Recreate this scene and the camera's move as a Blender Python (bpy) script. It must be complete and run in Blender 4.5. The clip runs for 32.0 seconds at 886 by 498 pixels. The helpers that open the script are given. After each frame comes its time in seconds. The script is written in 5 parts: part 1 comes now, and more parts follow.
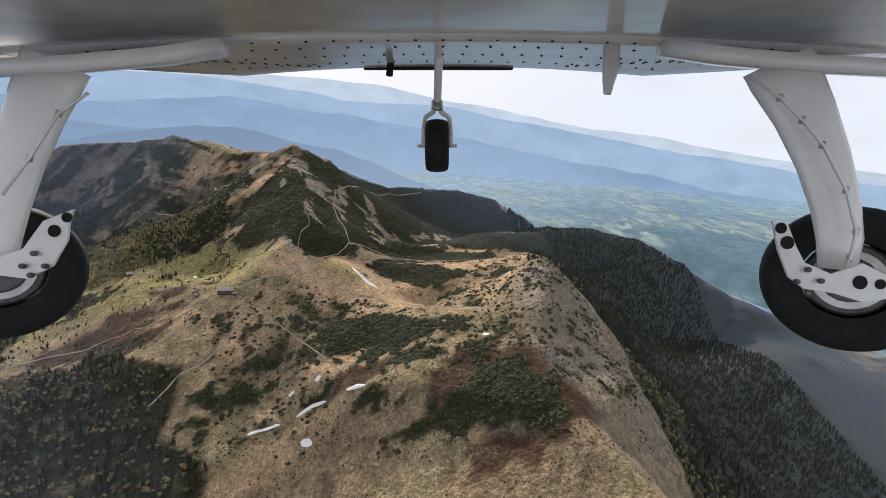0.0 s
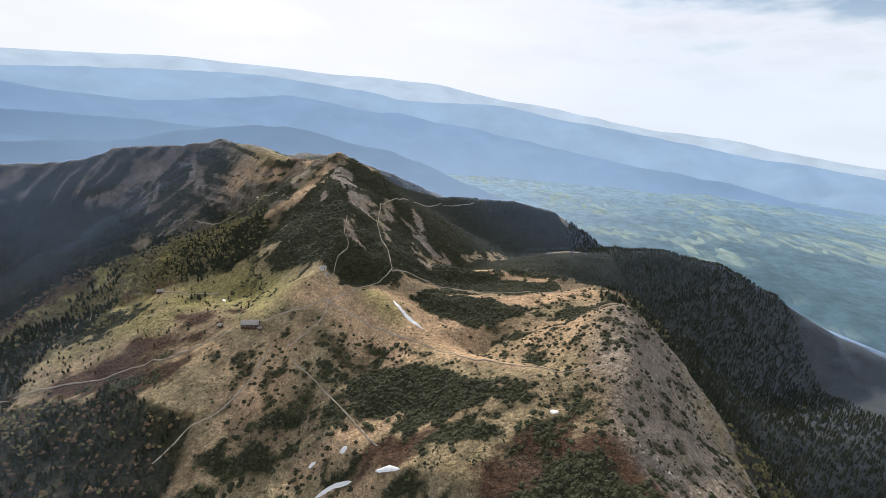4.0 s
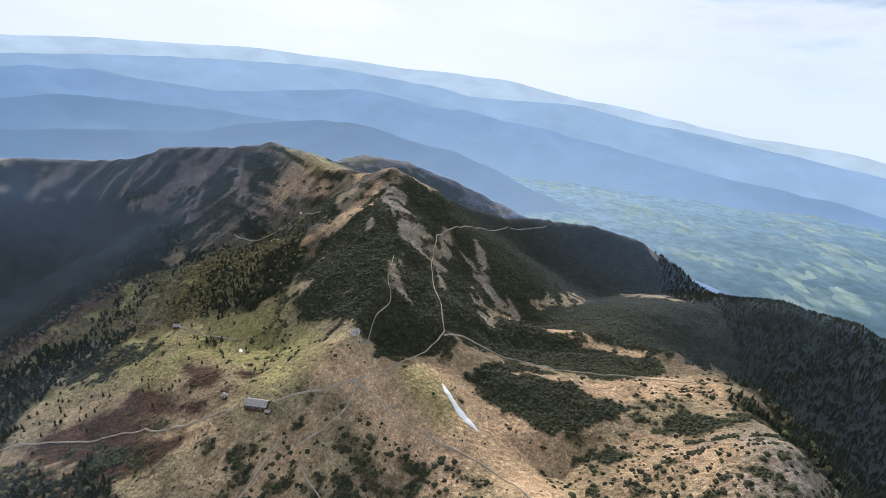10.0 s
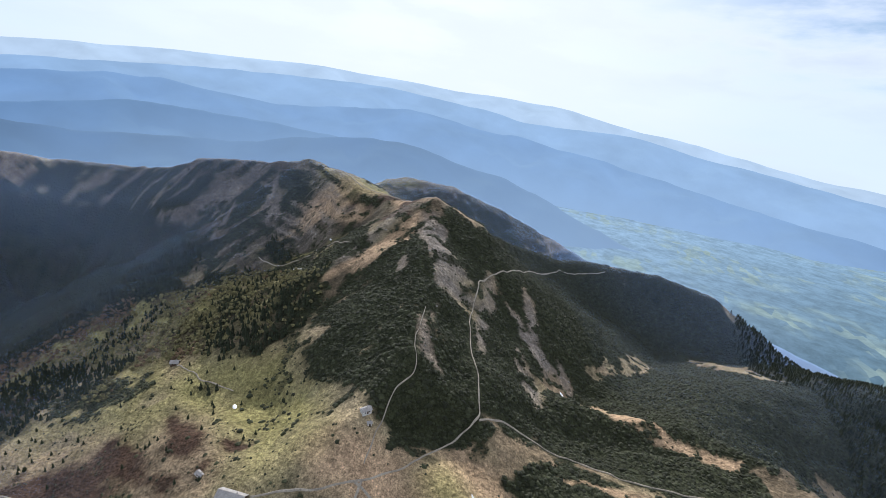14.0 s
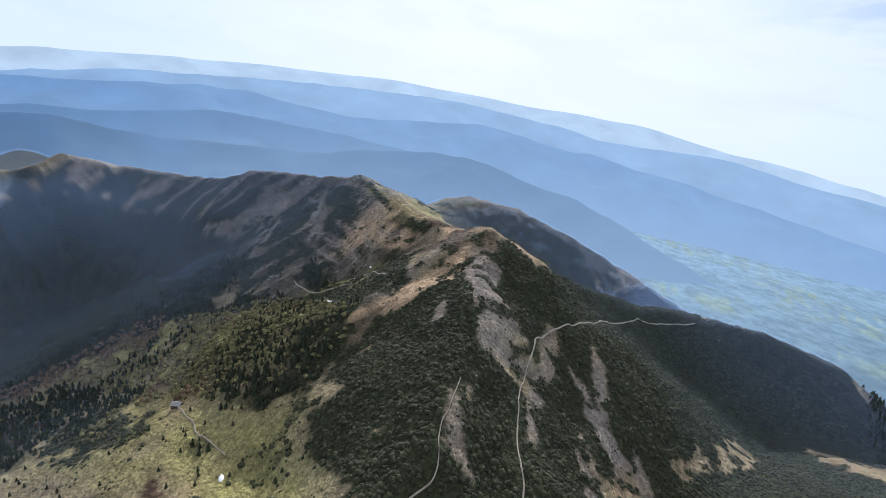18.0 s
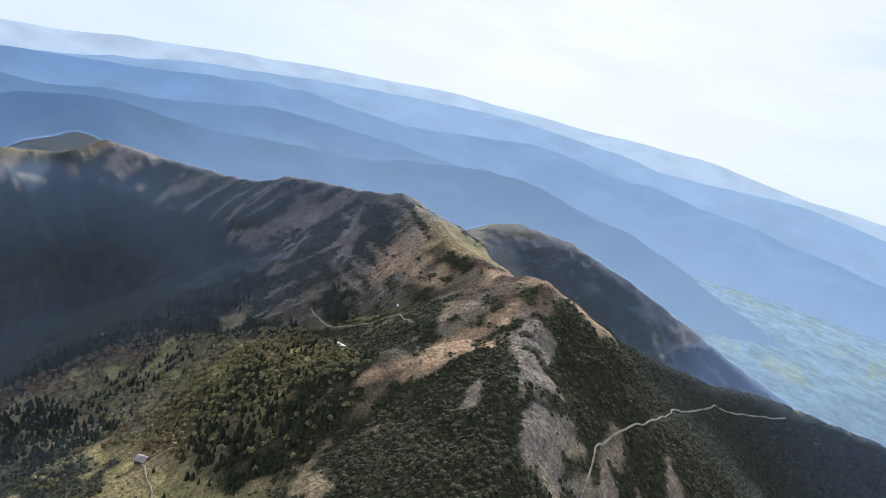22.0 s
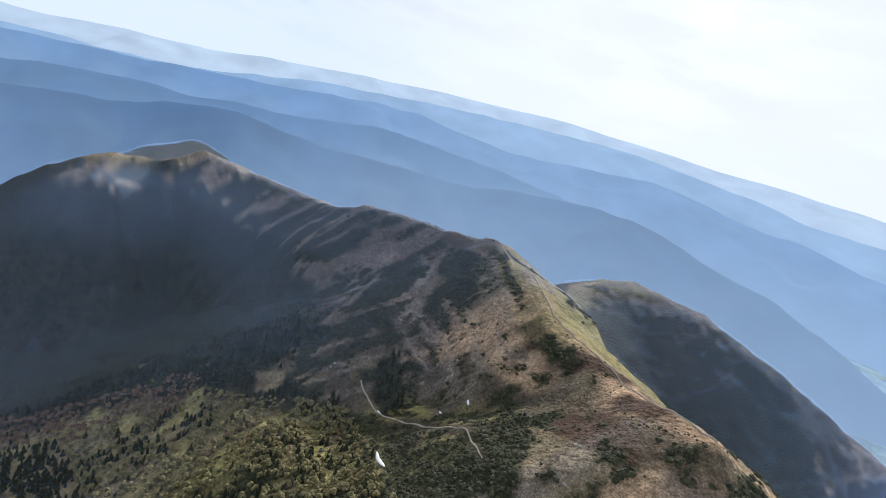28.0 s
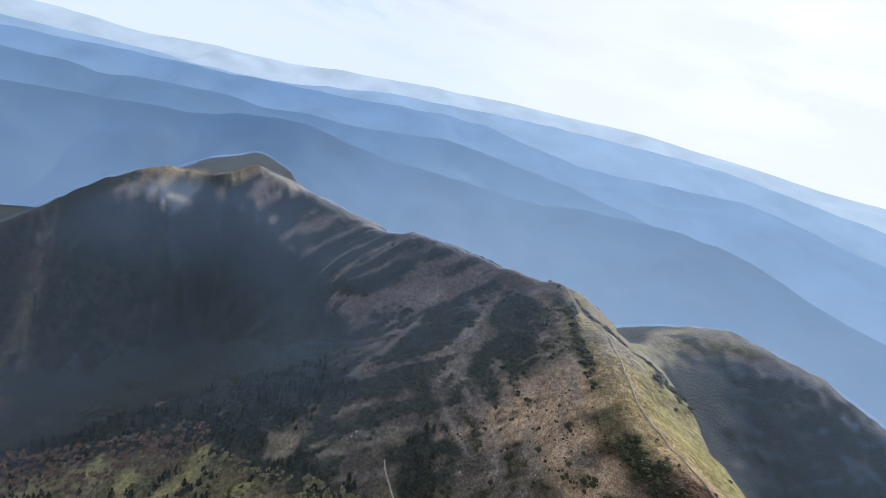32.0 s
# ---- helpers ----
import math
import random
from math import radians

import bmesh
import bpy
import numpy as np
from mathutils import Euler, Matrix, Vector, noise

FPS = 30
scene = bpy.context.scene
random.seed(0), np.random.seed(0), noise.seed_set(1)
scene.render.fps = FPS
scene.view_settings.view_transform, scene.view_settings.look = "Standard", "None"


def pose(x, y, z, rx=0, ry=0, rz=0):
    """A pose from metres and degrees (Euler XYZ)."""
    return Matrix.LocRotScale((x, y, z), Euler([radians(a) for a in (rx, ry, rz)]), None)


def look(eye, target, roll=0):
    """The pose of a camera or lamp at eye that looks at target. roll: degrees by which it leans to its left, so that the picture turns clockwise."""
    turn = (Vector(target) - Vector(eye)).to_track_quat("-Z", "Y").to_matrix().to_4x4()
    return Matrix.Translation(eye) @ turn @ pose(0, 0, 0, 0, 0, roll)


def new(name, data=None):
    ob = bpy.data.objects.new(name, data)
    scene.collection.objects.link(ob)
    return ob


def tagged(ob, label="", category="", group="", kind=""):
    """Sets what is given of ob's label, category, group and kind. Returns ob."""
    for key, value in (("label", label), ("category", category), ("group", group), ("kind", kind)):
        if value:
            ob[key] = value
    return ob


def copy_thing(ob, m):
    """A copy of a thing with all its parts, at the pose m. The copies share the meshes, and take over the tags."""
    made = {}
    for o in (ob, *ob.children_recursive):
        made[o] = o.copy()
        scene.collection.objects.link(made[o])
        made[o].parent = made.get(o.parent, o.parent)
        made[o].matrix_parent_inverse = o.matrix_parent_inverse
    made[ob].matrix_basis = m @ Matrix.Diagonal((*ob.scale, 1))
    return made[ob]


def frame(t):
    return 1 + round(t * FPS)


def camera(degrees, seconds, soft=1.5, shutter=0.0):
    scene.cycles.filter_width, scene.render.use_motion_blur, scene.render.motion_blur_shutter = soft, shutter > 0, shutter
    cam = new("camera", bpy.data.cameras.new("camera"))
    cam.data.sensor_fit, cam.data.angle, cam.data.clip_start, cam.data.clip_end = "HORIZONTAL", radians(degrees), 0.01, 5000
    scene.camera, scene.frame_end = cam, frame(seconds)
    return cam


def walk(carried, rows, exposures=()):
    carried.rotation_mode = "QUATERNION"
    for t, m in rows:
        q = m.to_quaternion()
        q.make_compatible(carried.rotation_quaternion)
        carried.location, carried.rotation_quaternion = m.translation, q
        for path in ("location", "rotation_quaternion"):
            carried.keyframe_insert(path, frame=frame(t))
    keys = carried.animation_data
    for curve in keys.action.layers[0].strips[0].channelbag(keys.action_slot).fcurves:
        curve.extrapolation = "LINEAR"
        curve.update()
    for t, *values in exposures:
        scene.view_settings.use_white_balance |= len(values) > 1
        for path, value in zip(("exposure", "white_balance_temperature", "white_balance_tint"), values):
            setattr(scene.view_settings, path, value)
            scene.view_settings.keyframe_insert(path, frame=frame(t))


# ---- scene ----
cam = camera(88.84, 32.0, soft=0.7)

# seconds, x, y, z, yaw, pitch, roll of the flight
PATH = [
    (0.0, 0.00, 0.00, 400.00, -0.00, -17.67, 4.02),
    (0.5, -1.34, 10.80, 400.92, 0.71, -17.63, 4.07),
    (1.0, -2.76, 21.58, 401.83, 1.58, -17.61, 4.04),
    (1.5, -4.24, 32.33, 402.76, 2.54, -17.63, 4.08),
    (2.0, -5.74, 43.04, 403.74, 3.43, -17.72, 4.19),
    (2.5, -7.27, 53.70, 404.79, 4.20, -17.83, 4.33),
    (3.0, -8.76, 64.32, 405.89, 4.96, -17.94, 4.26),
    (3.5, -10.10, 74.96, 407.08, 5.77, -18.07, 4.26),
    (5.5, -13.93, 117.80, 412.96, 8.80, -18.95, 3.95),
    (6.0, -15.84, 128.31, 414.51, 9.63, -19.01, 3.79),
    (6.5, -18.02, 138.55, 416.14, 10.42, -19.32, 3.74),
    (7.0, -20.74, 148.73, 417.68, 11.16, -19.46, 3.79),
    (7.5, -23.91, 158.87, 419.11, 11.80, -19.46, 4.03),
    (8.0, -27.41, 168.95, 420.48, 12.30, -19.51, 4.28),
    (8.5, -31.09, 178.99, 421.80, 12.84, -19.55, 4.60),
    (9.0, -34.78, 188.97, 423.04, 13.29, -19.67, 4.99),
    (9.5, -38.39, 198.85, 423.92, 13.80, -19.67, 5.42),
    (10.0, -41.92, 208.75, 424.36, 14.24, -19.59, 5.74),
    (10.5, -45.38, 218.64, 424.36, 14.61, -19.42, 6.40),
    (11.0, -48.66, 228.46, 424.06, 15.06, -19.18, 7.10),
    (11.5, -51.73, 238.15, 423.62, 15.67, -18.87, 7.83),
    (12.0, -54.67, 247.70, 423.16, 16.34, -18.59, 8.45),
    (12.5, -57.75, 257.11, 422.74, 17.17, -18.33, 8.72),
    (13.0, -61.04, 266.49, 422.31, 18.02, -18.16, 8.92),
    (13.5, -64.71, 276.11, 422.01, 18.96, -17.84, 8.54),
    (14.0, -68.58, 285.70, 421.94, 19.98, -17.56, 8.54),
    (14.5, -72.46, 295.30, 422.09, 20.97, -17.41, 8.62),
    (15.0, -76.12, 305.00, 422.35, 21.80, -17.37, 8.61),
    (15.5, -79.25, 315.05, 422.54, 22.74, -17.26, 8.49),
    (17.5, -86.98, 357.64, 421.68, 27.76, -17.12, 9.42),
    (18.0, -90.96, 367.54, 421.95, 28.80, -17.08, 9.42),
    (18.5, -95.84, 376.95, 422.42, 29.57, -17.00, 9.70),
    (19.0, -101.47, 385.86, 423.01, 30.20, -16.80, 10.26),
    (19.5, -107.53, 394.38, 423.47, 30.50, -16.81, 10.74),
    (20.0, -113.96, 402.64, 423.87, 31.22, -16.75, 11.42),
    (20.5, -120.38, 410.91, 424.21, 32.02, -16.71, 12.09),
    (21.0, -126.72, 419.19, 424.54, 32.79, -16.67, 12.83),
    (21.5, -132.93, 427.46, 424.89, 33.53, -16.60, 13.49),
    (22.0, -139.02, 435.75, 425.21, 34.40, -16.56, 14.17),
    (22.5, -145.02, 444.04, 425.56, 35.47, -16.53, 14.55),
    (23.0, -151.21, 452.13, 426.09, 36.57, -16.62, 14.75),
    (23.5, -157.92, 459.65, 426.74, 37.67, -16.69, 15.21),
    (24.0, -164.92, 466.92, 427.41, 38.69, -16.83, 15.52),
    (24.5, -172.02, 474.19, 427.87, 39.66, -16.96, 15.81),
    (25.0, -179.15, 481.58, 428.05, 40.64, -17.03, 15.92),
    (25.5, -186.26, 489.10, 428.09, 41.55, -17.17, 15.60),
    (27.5, -213.78, 520.57, 425.58, 46.06, -16.94, 16.48),
    (28.0, -220.85, 528.30, 425.69, 47.23, -16.85, 16.97),
    (28.5, -227.80, 535.91, 426.09, 48.46, -16.91, 17.22),
    (29.0, -234.83, 543.32, 426.86, 49.69, -16.99, 17.21),
    (29.5, -242.07, 550.40, 427.87, 50.95, -17.08, 17.08),
    (30.0, -249.65, 557.04, 428.96, 52.15, -17.26, 16.92),
    (30.5, -257.50, 563.32, 430.02, 53.18, -17.41, 16.88),
    (31.0, -265.49, 569.42, 431.02, 54.04, -17.55, 16.83),
    (31.5, -273.33, 575.68, 431.88, 54.85, -17.70, 16.90),
    (32.0, -280.93, 582.28, 432.56, 55.71, -18.01, 17.03),
]
# the flight dips a little as it leaves the standing aircraft
DIP = [(0.1, -0.15, 2.16, 398.9, 0.14, -17.66, 4.03), (0.2, -0.52, 4.32, 398.6, 0.28, -17.65, 4.04)]
PATH[1:1] = DIP
walk(cam, [(t, pose(x, y, z, 90 + p, 0, w) @ pose(0, 0, 0, 0, 0, r)) for t, x, y, z, w, p, r in PATH],
     exposures=[(0.0, 0.0, 6550, 14), (4.0, 0.0, 6350, 12), (8.0, 0.0, 6050, 11), (14.0, 0.0, 5720, 11), (18.0, 0.0, 5660, 11), (22.0, 0.0, 5800, 12), (32.0, 0.0, 5880, 12)])

# ---- light ----
SUN_AZ, SUN_EL = 26.0, 26.0          # degrees left of +y, above the horizon
world = bpy.data.worlds.new("sky")
scene.world = world
world.use_nodes = True
wn, wl = world.node_tree.nodes, world.node_tree.links
wn.clear()
w_out = wn.new("ShaderNodeOutputWorld")
w_bg = wn.new("ShaderNodeBackground")
w_sky = wn.new("ShaderNodeTexSky")
w_sky.sky_type = "NISHITA"
w_sky.sun_disc = False
w_sky.sun_elevation = radians(SUN_EL)
w_sky.sun_rotation = radians(-SUN_AZ)
w_sky.air_density, w_sky.dust_density, w_sky.ozone_density = 1.0, 0.7, 1.6
w_co = wn.new("ShaderNodeTexCoord")
w_map = wn.new("ShaderNodeMapping")
w_map.inputs["Scale"].default_value = (3.0, 3.0, 11.0)
w_noise = wn.new("ShaderNodeTexNoise")
w_noise.inputs["Scale"].default_value = 1.3
w_noise.inputs["Detail"].default_value = 7.0
w_noise.inputs["Roughness"].default_value = 0.55
w_ramp = wn.new("ShaderNodeValToRGB")
w_ramp.color_ramp.elements[0].position, w_ramp.color_ramp.elements[1].position = 0.34, 0.52
w_shade = wn.new("ShaderNodeValToRGB")
w_shade.color_ramp.elements[0].position, w_shade.color_ramp.elements[0].color = 0.45, (9.2, 9.5, 10.0, 1)
w_shade.color_ramp.elements[1].position, w_shade.color_ramp.elements[1].color = 0.75, (6.2, 6.6, 7.4, 1)
w_mix = wn.new("ShaderNodeMix")
w_mix.data_type = "RGBA"
wl.new(w_co.outputs["Generated"], w_map.inputs["Vector"])
wl.new(w_map.outputs["Vector"], w_noise.inputs["Vector"])
wl.new(w_noise.outputs["Fac"], w_ramp.inputs["Fac"])
wl.new(w_noise.outputs["Fac"], w_shade.inputs["Fac"])
wl.new(w_ramp.outputs["Color"], w_mix.inputs[0])
wl.new(w_sky.outputs["Color"], w_mix.inputs[6])
wl.new(w_shade.outputs["Color"], w_mix.inputs[7])
w_sep = wn.new("ShaderNodeSeparateXYZ")
wl.new(w_co.outputs["Generated"], w_sep.inputs[0])
w_low = wn.new("ShaderNodeMapRange")
w_low.inputs["From Min"].default_value, w_low.inputs["From Max"].default_value = 0.03, 0.20
w_low.inputs["To Min"].default_value, w_low.inputs["To Max"].default_value = 0.92, 0.0
wl.new(w_sep.outputs[2], w_low.inputs["Value"])
w_haze = wn.new("ShaderNodeMix")
w_haze.data_type = "RGBA"
w_haze.inputs[7].default_value = (8.2, 9.0, 9.9, 1)
wl.new(w_low.outputs[0], w_haze.inputs[0])
wl.new(w_mix.outputs[2], w_haze.inputs[6])
# the bright sky round the sun
w_dot = wn.new("ShaderNodeVectorMath")
w_dot.operation = "DOT_PRODUCT"
w_dot.inputs[1].default_value = (-math.sin(radians(SUN_AZ)) * math.cos(radians(18)), math.cos(radians(SUN_AZ)) * math.cos(radians(18)), math.sin(radians(18)))
wl.new(w_co.outputs["Generated"], w_dot.inputs[0])
w_sunny = wn.new("ShaderNodeMapRange")
w_sunny.interpolation_type = "SMOOTHSTEP"
w_sunny.inputs["From Min"].default_value, w_sunny.inputs["From Max"].default_value = 0.72, 0.98
w_sunny.inputs["To Min"].default_value, w_sunny.inputs["To Max"].default_value = 0.0, 0.85
wl.new(w_dot.outputs["Value"], w_sunny.inputs["Value"])
w_glow = wn.new("ShaderNodeMix")
w_glow.data_type = "RGBA"
w_glow.inputs[7].default_value = (9.7, 9.8, 10.1, 1)
wl.new(w_sunny.outputs[0], w_glow.inputs[0])
wl.new(w_haze.outputs[2], w_glow.inputs[6])
wl.new(w_glow.outputs[2], w_bg.inputs["Color"])
w_bg.inputs["Strength"].default_value = 0.100
wl.new(w_bg.outputs["Background"], w_out.inputs["Surface"])

sun = new("sun", bpy.data.lights.new("sun", "SUN"))
sun.data.energy, sun.data.angle, sun.data.color = 4.6, radians(0.6), (1.0, 0.93, 0.82)
sun_from = Vector((-math.sin(radians(SUN_AZ)) * math.cos(radians(SUN_EL)), math.cos(radians(SUN_AZ)) * math.cos(radians(SUN_EL)), math.sin(radians(SUN_EL))))
sun.matrix_world = look(sun_from * 900 + Vector((0, 0, 300)), (0, 0, 300))

# ---- the lie of the land ----
def vnoise(x, y, size, seed):
    """Smooth value noise over arrays, from 0 to 1, with lumps of the given size in metres."""
    table = np.random.RandomState(seed).rand(128, 128)
    u, v = x / size, y / size
    i, j = np.floor(u).astype(int), np.floor(v).astype(int)
    a, b = u - i, v - j
    a, b = a * a * (3 - 2 * a), b * b * (3 - 2 * b)
    i0, i1, j0, j1 = i % 128, (i + 1) % 128, j % 128, (j + 1) % 128
    return (table[i0, j0] * (1 - a) + table[i1, j0] * a) * (1 - b) + (table[i0, j1] * (1 - a) + table[i1, j1] * a) * b


def fnoise(x, y, size, seed, octaves=4, gain=0.5):
    total, amp, norm = 0 * x, 1.0, 0.0
    for k in range(octaves):
        total = total + amp * vnoise(x + 17.3 * k, y - 9.1 * k, size / 2 ** k, seed + k)
        norm, amp = norm + amp, amp * gain
    return total / norm


def along(x, y, line, blend=False):
    """Distance, side (1 left, -1 right of the line) and height at the nearest place of a crest line; blend eases bends."""
    parts = []
    for k in range(len(line) - 1):
        ax, ay, az = line[k]
        bx, by, bz = line[k + 1]
        dx, dy = bx - ax, by - ay
        s = np.clip(((x - ax) * dx + (y - ay) * dy) / (dx * dx + dy * dy), 0, 1)
        ex, ey = x - ax - s * dx, y - ay - s * dy
        d = np.sqrt(ex * ex + ey * ey)
        if not blend:
            parts = [np.minimum(parts[0], d)] if parts else [d]
            continue
        parts.append((d, (dx * ey - dy * ex) / np.hypot(dx, dy) / (d + 1e-5), az + s * (bz - az)))
    if not blend:
        return parts[0], None, None
    best = parts[0][0]
    for d, _, _ in parts[1:]:
        best = np.minimum(best, d)
    total, side, top = 0 * x, 0 * x, 0 * x
    for d, s, z in parts:
        w = np.exp(-(d - best) / (0.10 * best + 1.0))
        total, side, top = total + w, side + w * s, top + w * z
    return best, side / total, top / total


# crest lines: places, slope to the left, slope to the right, roundness, how the slope eases with distance, where it falls off steeper
CRESTS = []
CRESTS.append(([(330, -150, 60), (200, 60, 150), (140, 190, 195), (104, 245, 208), (92, 290, 214), (80, 335, 219), (90, 385, 230), (110, 465, 247), (116, 520, 226), (125, 590, 206), (92, 640, 203), (28, 650, 201), (-68, 633, 203), (-110, 575, 200)], 0.6, 1.0, 9, 1300))    # rocky east crest
CRESTS.append(([(80, 375, 226), (20, 395, 214), (-50, 425, 198), (-110, 505, 199)], 0.3, 0.78, 20, 900, 100))    # saddle shoulder
CRESTS.append(([(-100, 520, 199), (-30, 545, 203), (50, 565, 208), (110, 560, 214)], 0.3, 0.3, 25, 900, 55))    # plateau rim
CRESTS.append(([(-110, 520, 200), (-160, 475, 211), (-224, 452, 200), (-290, 482, 184), (-360, 520, 161), (-430, 556, 131), (-520, 562, 108), (-620, 540, 70), (-760, 500, 0)], 0.82, 0.22, 25, 1000))    # western meadow brow
CRESTS.append(([(-150, 472, 213), (-139, 483, 218), (-129, 520, 218), (-121, 545, 224), (-138, 578, 236)], 0.45, 0.62, 12, 900))    # foot of the cone
CRESTS.append(([(-130, 480, 216), (-178, 492, 235), (-176, 544, 258), (-204, 620, 281), (-236, 700, 300), (-258, 758, 313)], 0.72, 0.74, 8, 1200))    # ridge up to the summit
CRESTS.append(([(-258, 758, 313), (-205, 850, 262), (-131, 974, 222), (-40, 1050, 212), (60, 1075, 203), (112, 1078, 194), (175, 1110, 150), (260, 1150, 95), (360, 1260, 20)], 0.72, 0.8, 9, 1200))    # northern spur
CRESTS.append(([(-258, 758, 313), (-300, 788, 300), (-340, 808, 298), (-402, 830, 299), (-455, 860, 309), (-530, 888, 304), (-610, 868, 293), (-700, 822, 280), (-800, 815, 251), (-950, 780, 239), (-1060, 715, 238)], 1.05, 0.40, 9, 1100, 62))    # main crest
CRESTS.append(([(-700, 822, 280), (-745, 775, 212), (-795, 735, 140), (-860, 690, 50)], 0.85, 0.85, 8, 900))    # crest's western rib
CRESTS.append(([(-258, 758, 313), (-300, 700, 275), (-315, 645, 250), (-305, 590, 216)], 0.66, 0.62, 8, 1000))    # inner rib
CRESTS.append(([(-330, 690, 226), (-385, 645, 204), (-450, 650, 188), (-520, 640, 155), (-600, 630, 92), (-690, 600, 40), (-800, 560, -20)], 0.7, 0.46, 14, 1000))    # wooded bench
CRESTS.append(([(-530, 888, 304), (-520, 980, 250), (-540, 1100, 228), (-556, 1200, 244), (-540, 1262, 248), (-440, 1330, 230), (-330, 1400, 190), (-180, 1500, 110), (60, 1620, 0)], 0.8, 0.66, 16, 1000))    # far northern hill
CRESTS.append(([(28, 650, 198), (75, 760, 186), (150, 850, 173), (236, 930, 163), (330, 965, 154), (430, 1000, 134), (540, 980, 88), (640, 920, 40)], 0.45, 0.6, 22, 1000))    # eastern spur
CRESTS.append(([(230, 640, 110), (330, 590, 66), (450, 600, 45), (640, 720, 20)], 0.35, 0.35, 16, 900))    # low eastern hills
CRESTS.append(([(-1060, 715, 238), (-1062, 650, 214), (-1065, 585, 217), (-1064, 520, 189), (-1059, 465, 152), (-1040, 380, 95), (-1000, 300, 20)], 1.25, 0.6, 12, 1000))    # western arm
CRESTS.append(([(-1065, 600, 212), (-1200, 650, 188), (-1330, 705, 178), (-1475, 790, 174), (-1650, 840, 110)], 0.45, 0.5, 20, 1000, 70))    # far western ridge
FLOOR = -62.0


def height(x, y):
    x, y = np.asarray(x, float), np.asarray(y, float)
    wx = x + 9 * (fnoise(x, y, 70, 5) - 0.5)
    wy = y + 9 * (fnoise(x, y, 70, 9) - 0.5)
    tops = [FLOOR + 0 * x]
    for line, left, right, round_, ease, *reach in CRESTS:
        d, side, top = along(wx, wy, line, True)
        r = np.sqrt(d * d + round_ * round_) - round_
        slope = (left + right) / 2 + (left - right) / 2 * side
        tops.append(top - slope * ease * (1 - np.exp(-r / ease)) - 0.75 * np.maximum(0, d - (reach[0] if reach else 1e9)))
    stack = np.stack(tops)
    k = 7.0
    m = stack.max(0)
    h = m + k * np.log(np.exp((stack - m) / k).sum(0))
    steep = np.clip((h - FLOOR) / 120, 0, 1)
    gully = np.abs(fnoise(x, y, 95, 21, 3) - 0.5) * 2
    h = h + steep * (9 * (gully - 0.30) + 5 * (fnoise(x, y, 28, 31, 3) - 0.5) + 2.6 * (fnoise(x, y, 10, 41, 2) - 0.5))
    return h


def blob(x, y, cx, cy, rx, ry, turn=0.0):
    """A soft oval patch, 1 in the middle."""
    c, s = math.cos(radians(turn)), math.sin(radians(turn))
    u, v = ((x - cx) * c + (y - cy) * s) / rx, (-(x - cx) * s + (y - cy) * c) / ry
    return np.exp(-0.9 * (u * u + v * v) ** 1.4)


# oval patches of growth: x, y, half length, half width, turn, density
PINE = [(-222, 748, 30, 44, 20, 0.95), (-325, 692, 36, 30, 0, 0.92), (-345, 645, 50, 24, 150, 0.9), (-272, 650, 30, 40, 110, 0.92), (-250, 705, 30, 30, 0, 0.8), (-540, 790, 130, 56, 160, 0.85), (-600, 720, 90, 60, 160, 0.7), (-640, 770, 60, 40, 160, 0.75), (-500, 745, 60, 30, 160, 0.75), (-460, 770, 30, 40, 20, 0.6), (-520, 690, 60, 26, 160, 0.8), (120, 700, 70, 60, 30, 0.9), (190, 790, 70, 60, 30, 0.9), (-350, 660, 40, 50, 0, 0.8)]
PINE += [(-450, 745, 60, 26, 160, 0.8), (-360, 735, 40, 30, 0, 0.7), (-330, 615, 40, 24, 160, 0.9), (-330, 405, 70, 20, 10, 0.62), (20, 690, 110, 26, 170, 1.5), (-190, 585, 66, 82, 110, 0.95), (-235, 690, 60, 75, 110, 0.85), (-125, 600, 70, 62, 110, 0.9), (-150, 720, 75, 100, 110, 0.92), (-148, 535, 36, 34, 110, 1.0), (-150, 850, 90, 110, 110, 1.1), (-60, 950, 150, 100, 160, 1.15), (70, 1020, 130, 70, 170, 1.1), (-255, 610, 40, 60, 100, 0.8)]
PINE += [(-300, 660, 40, 60, 100, 0.45), (-395, 700, 60, 20, 150, 0.75), (-350, 700, 30, 30, 0, 0.6), (-540, 810, 110, 40, 150, 0.85), (-620, 780, 120, 40, 170, 0.85), (-430, 800, 60, 20, 160, 0.6), (-370, 785, 20, 26, 0, 1.1), (-395, 690, 70, 16, 160, 1.1), (110, 770, 110, 60, 40, 1.1), (200, 860, 110, 60, 30, 1.0), (320, 930, 110, 60, 20, 0.9), (-420, 620, 80, 24, 150, 0.6)]
WOOD = [(-430, 1130, 190, 170, 0, 0.42), (-330, 305, 100, 56, 15, 1.1), (-440, 330, 120, 60, 10, 1.1), (-220, 255, 60, 34, 20, 0.75), (-300, 210, 160, 50, 0, 1.0), (-455, 645, 80, 36, 165, 0.95), (-525, 625, 80, 36, 160, 0.95), (-390, 645, 60, 40, 150, 0.9), (-430, 595, 65, 16, 160, 1.1), (-500, 590, 70, 24, 170, 0.9), (-600, 600, 80, 34, 160, 1.0), (-640, 545, 110, 30, 170, 1.1), (-480, 515, 44, 22, 170, 0.85), (-540, 540, 60, 28, 170, 0.85)]
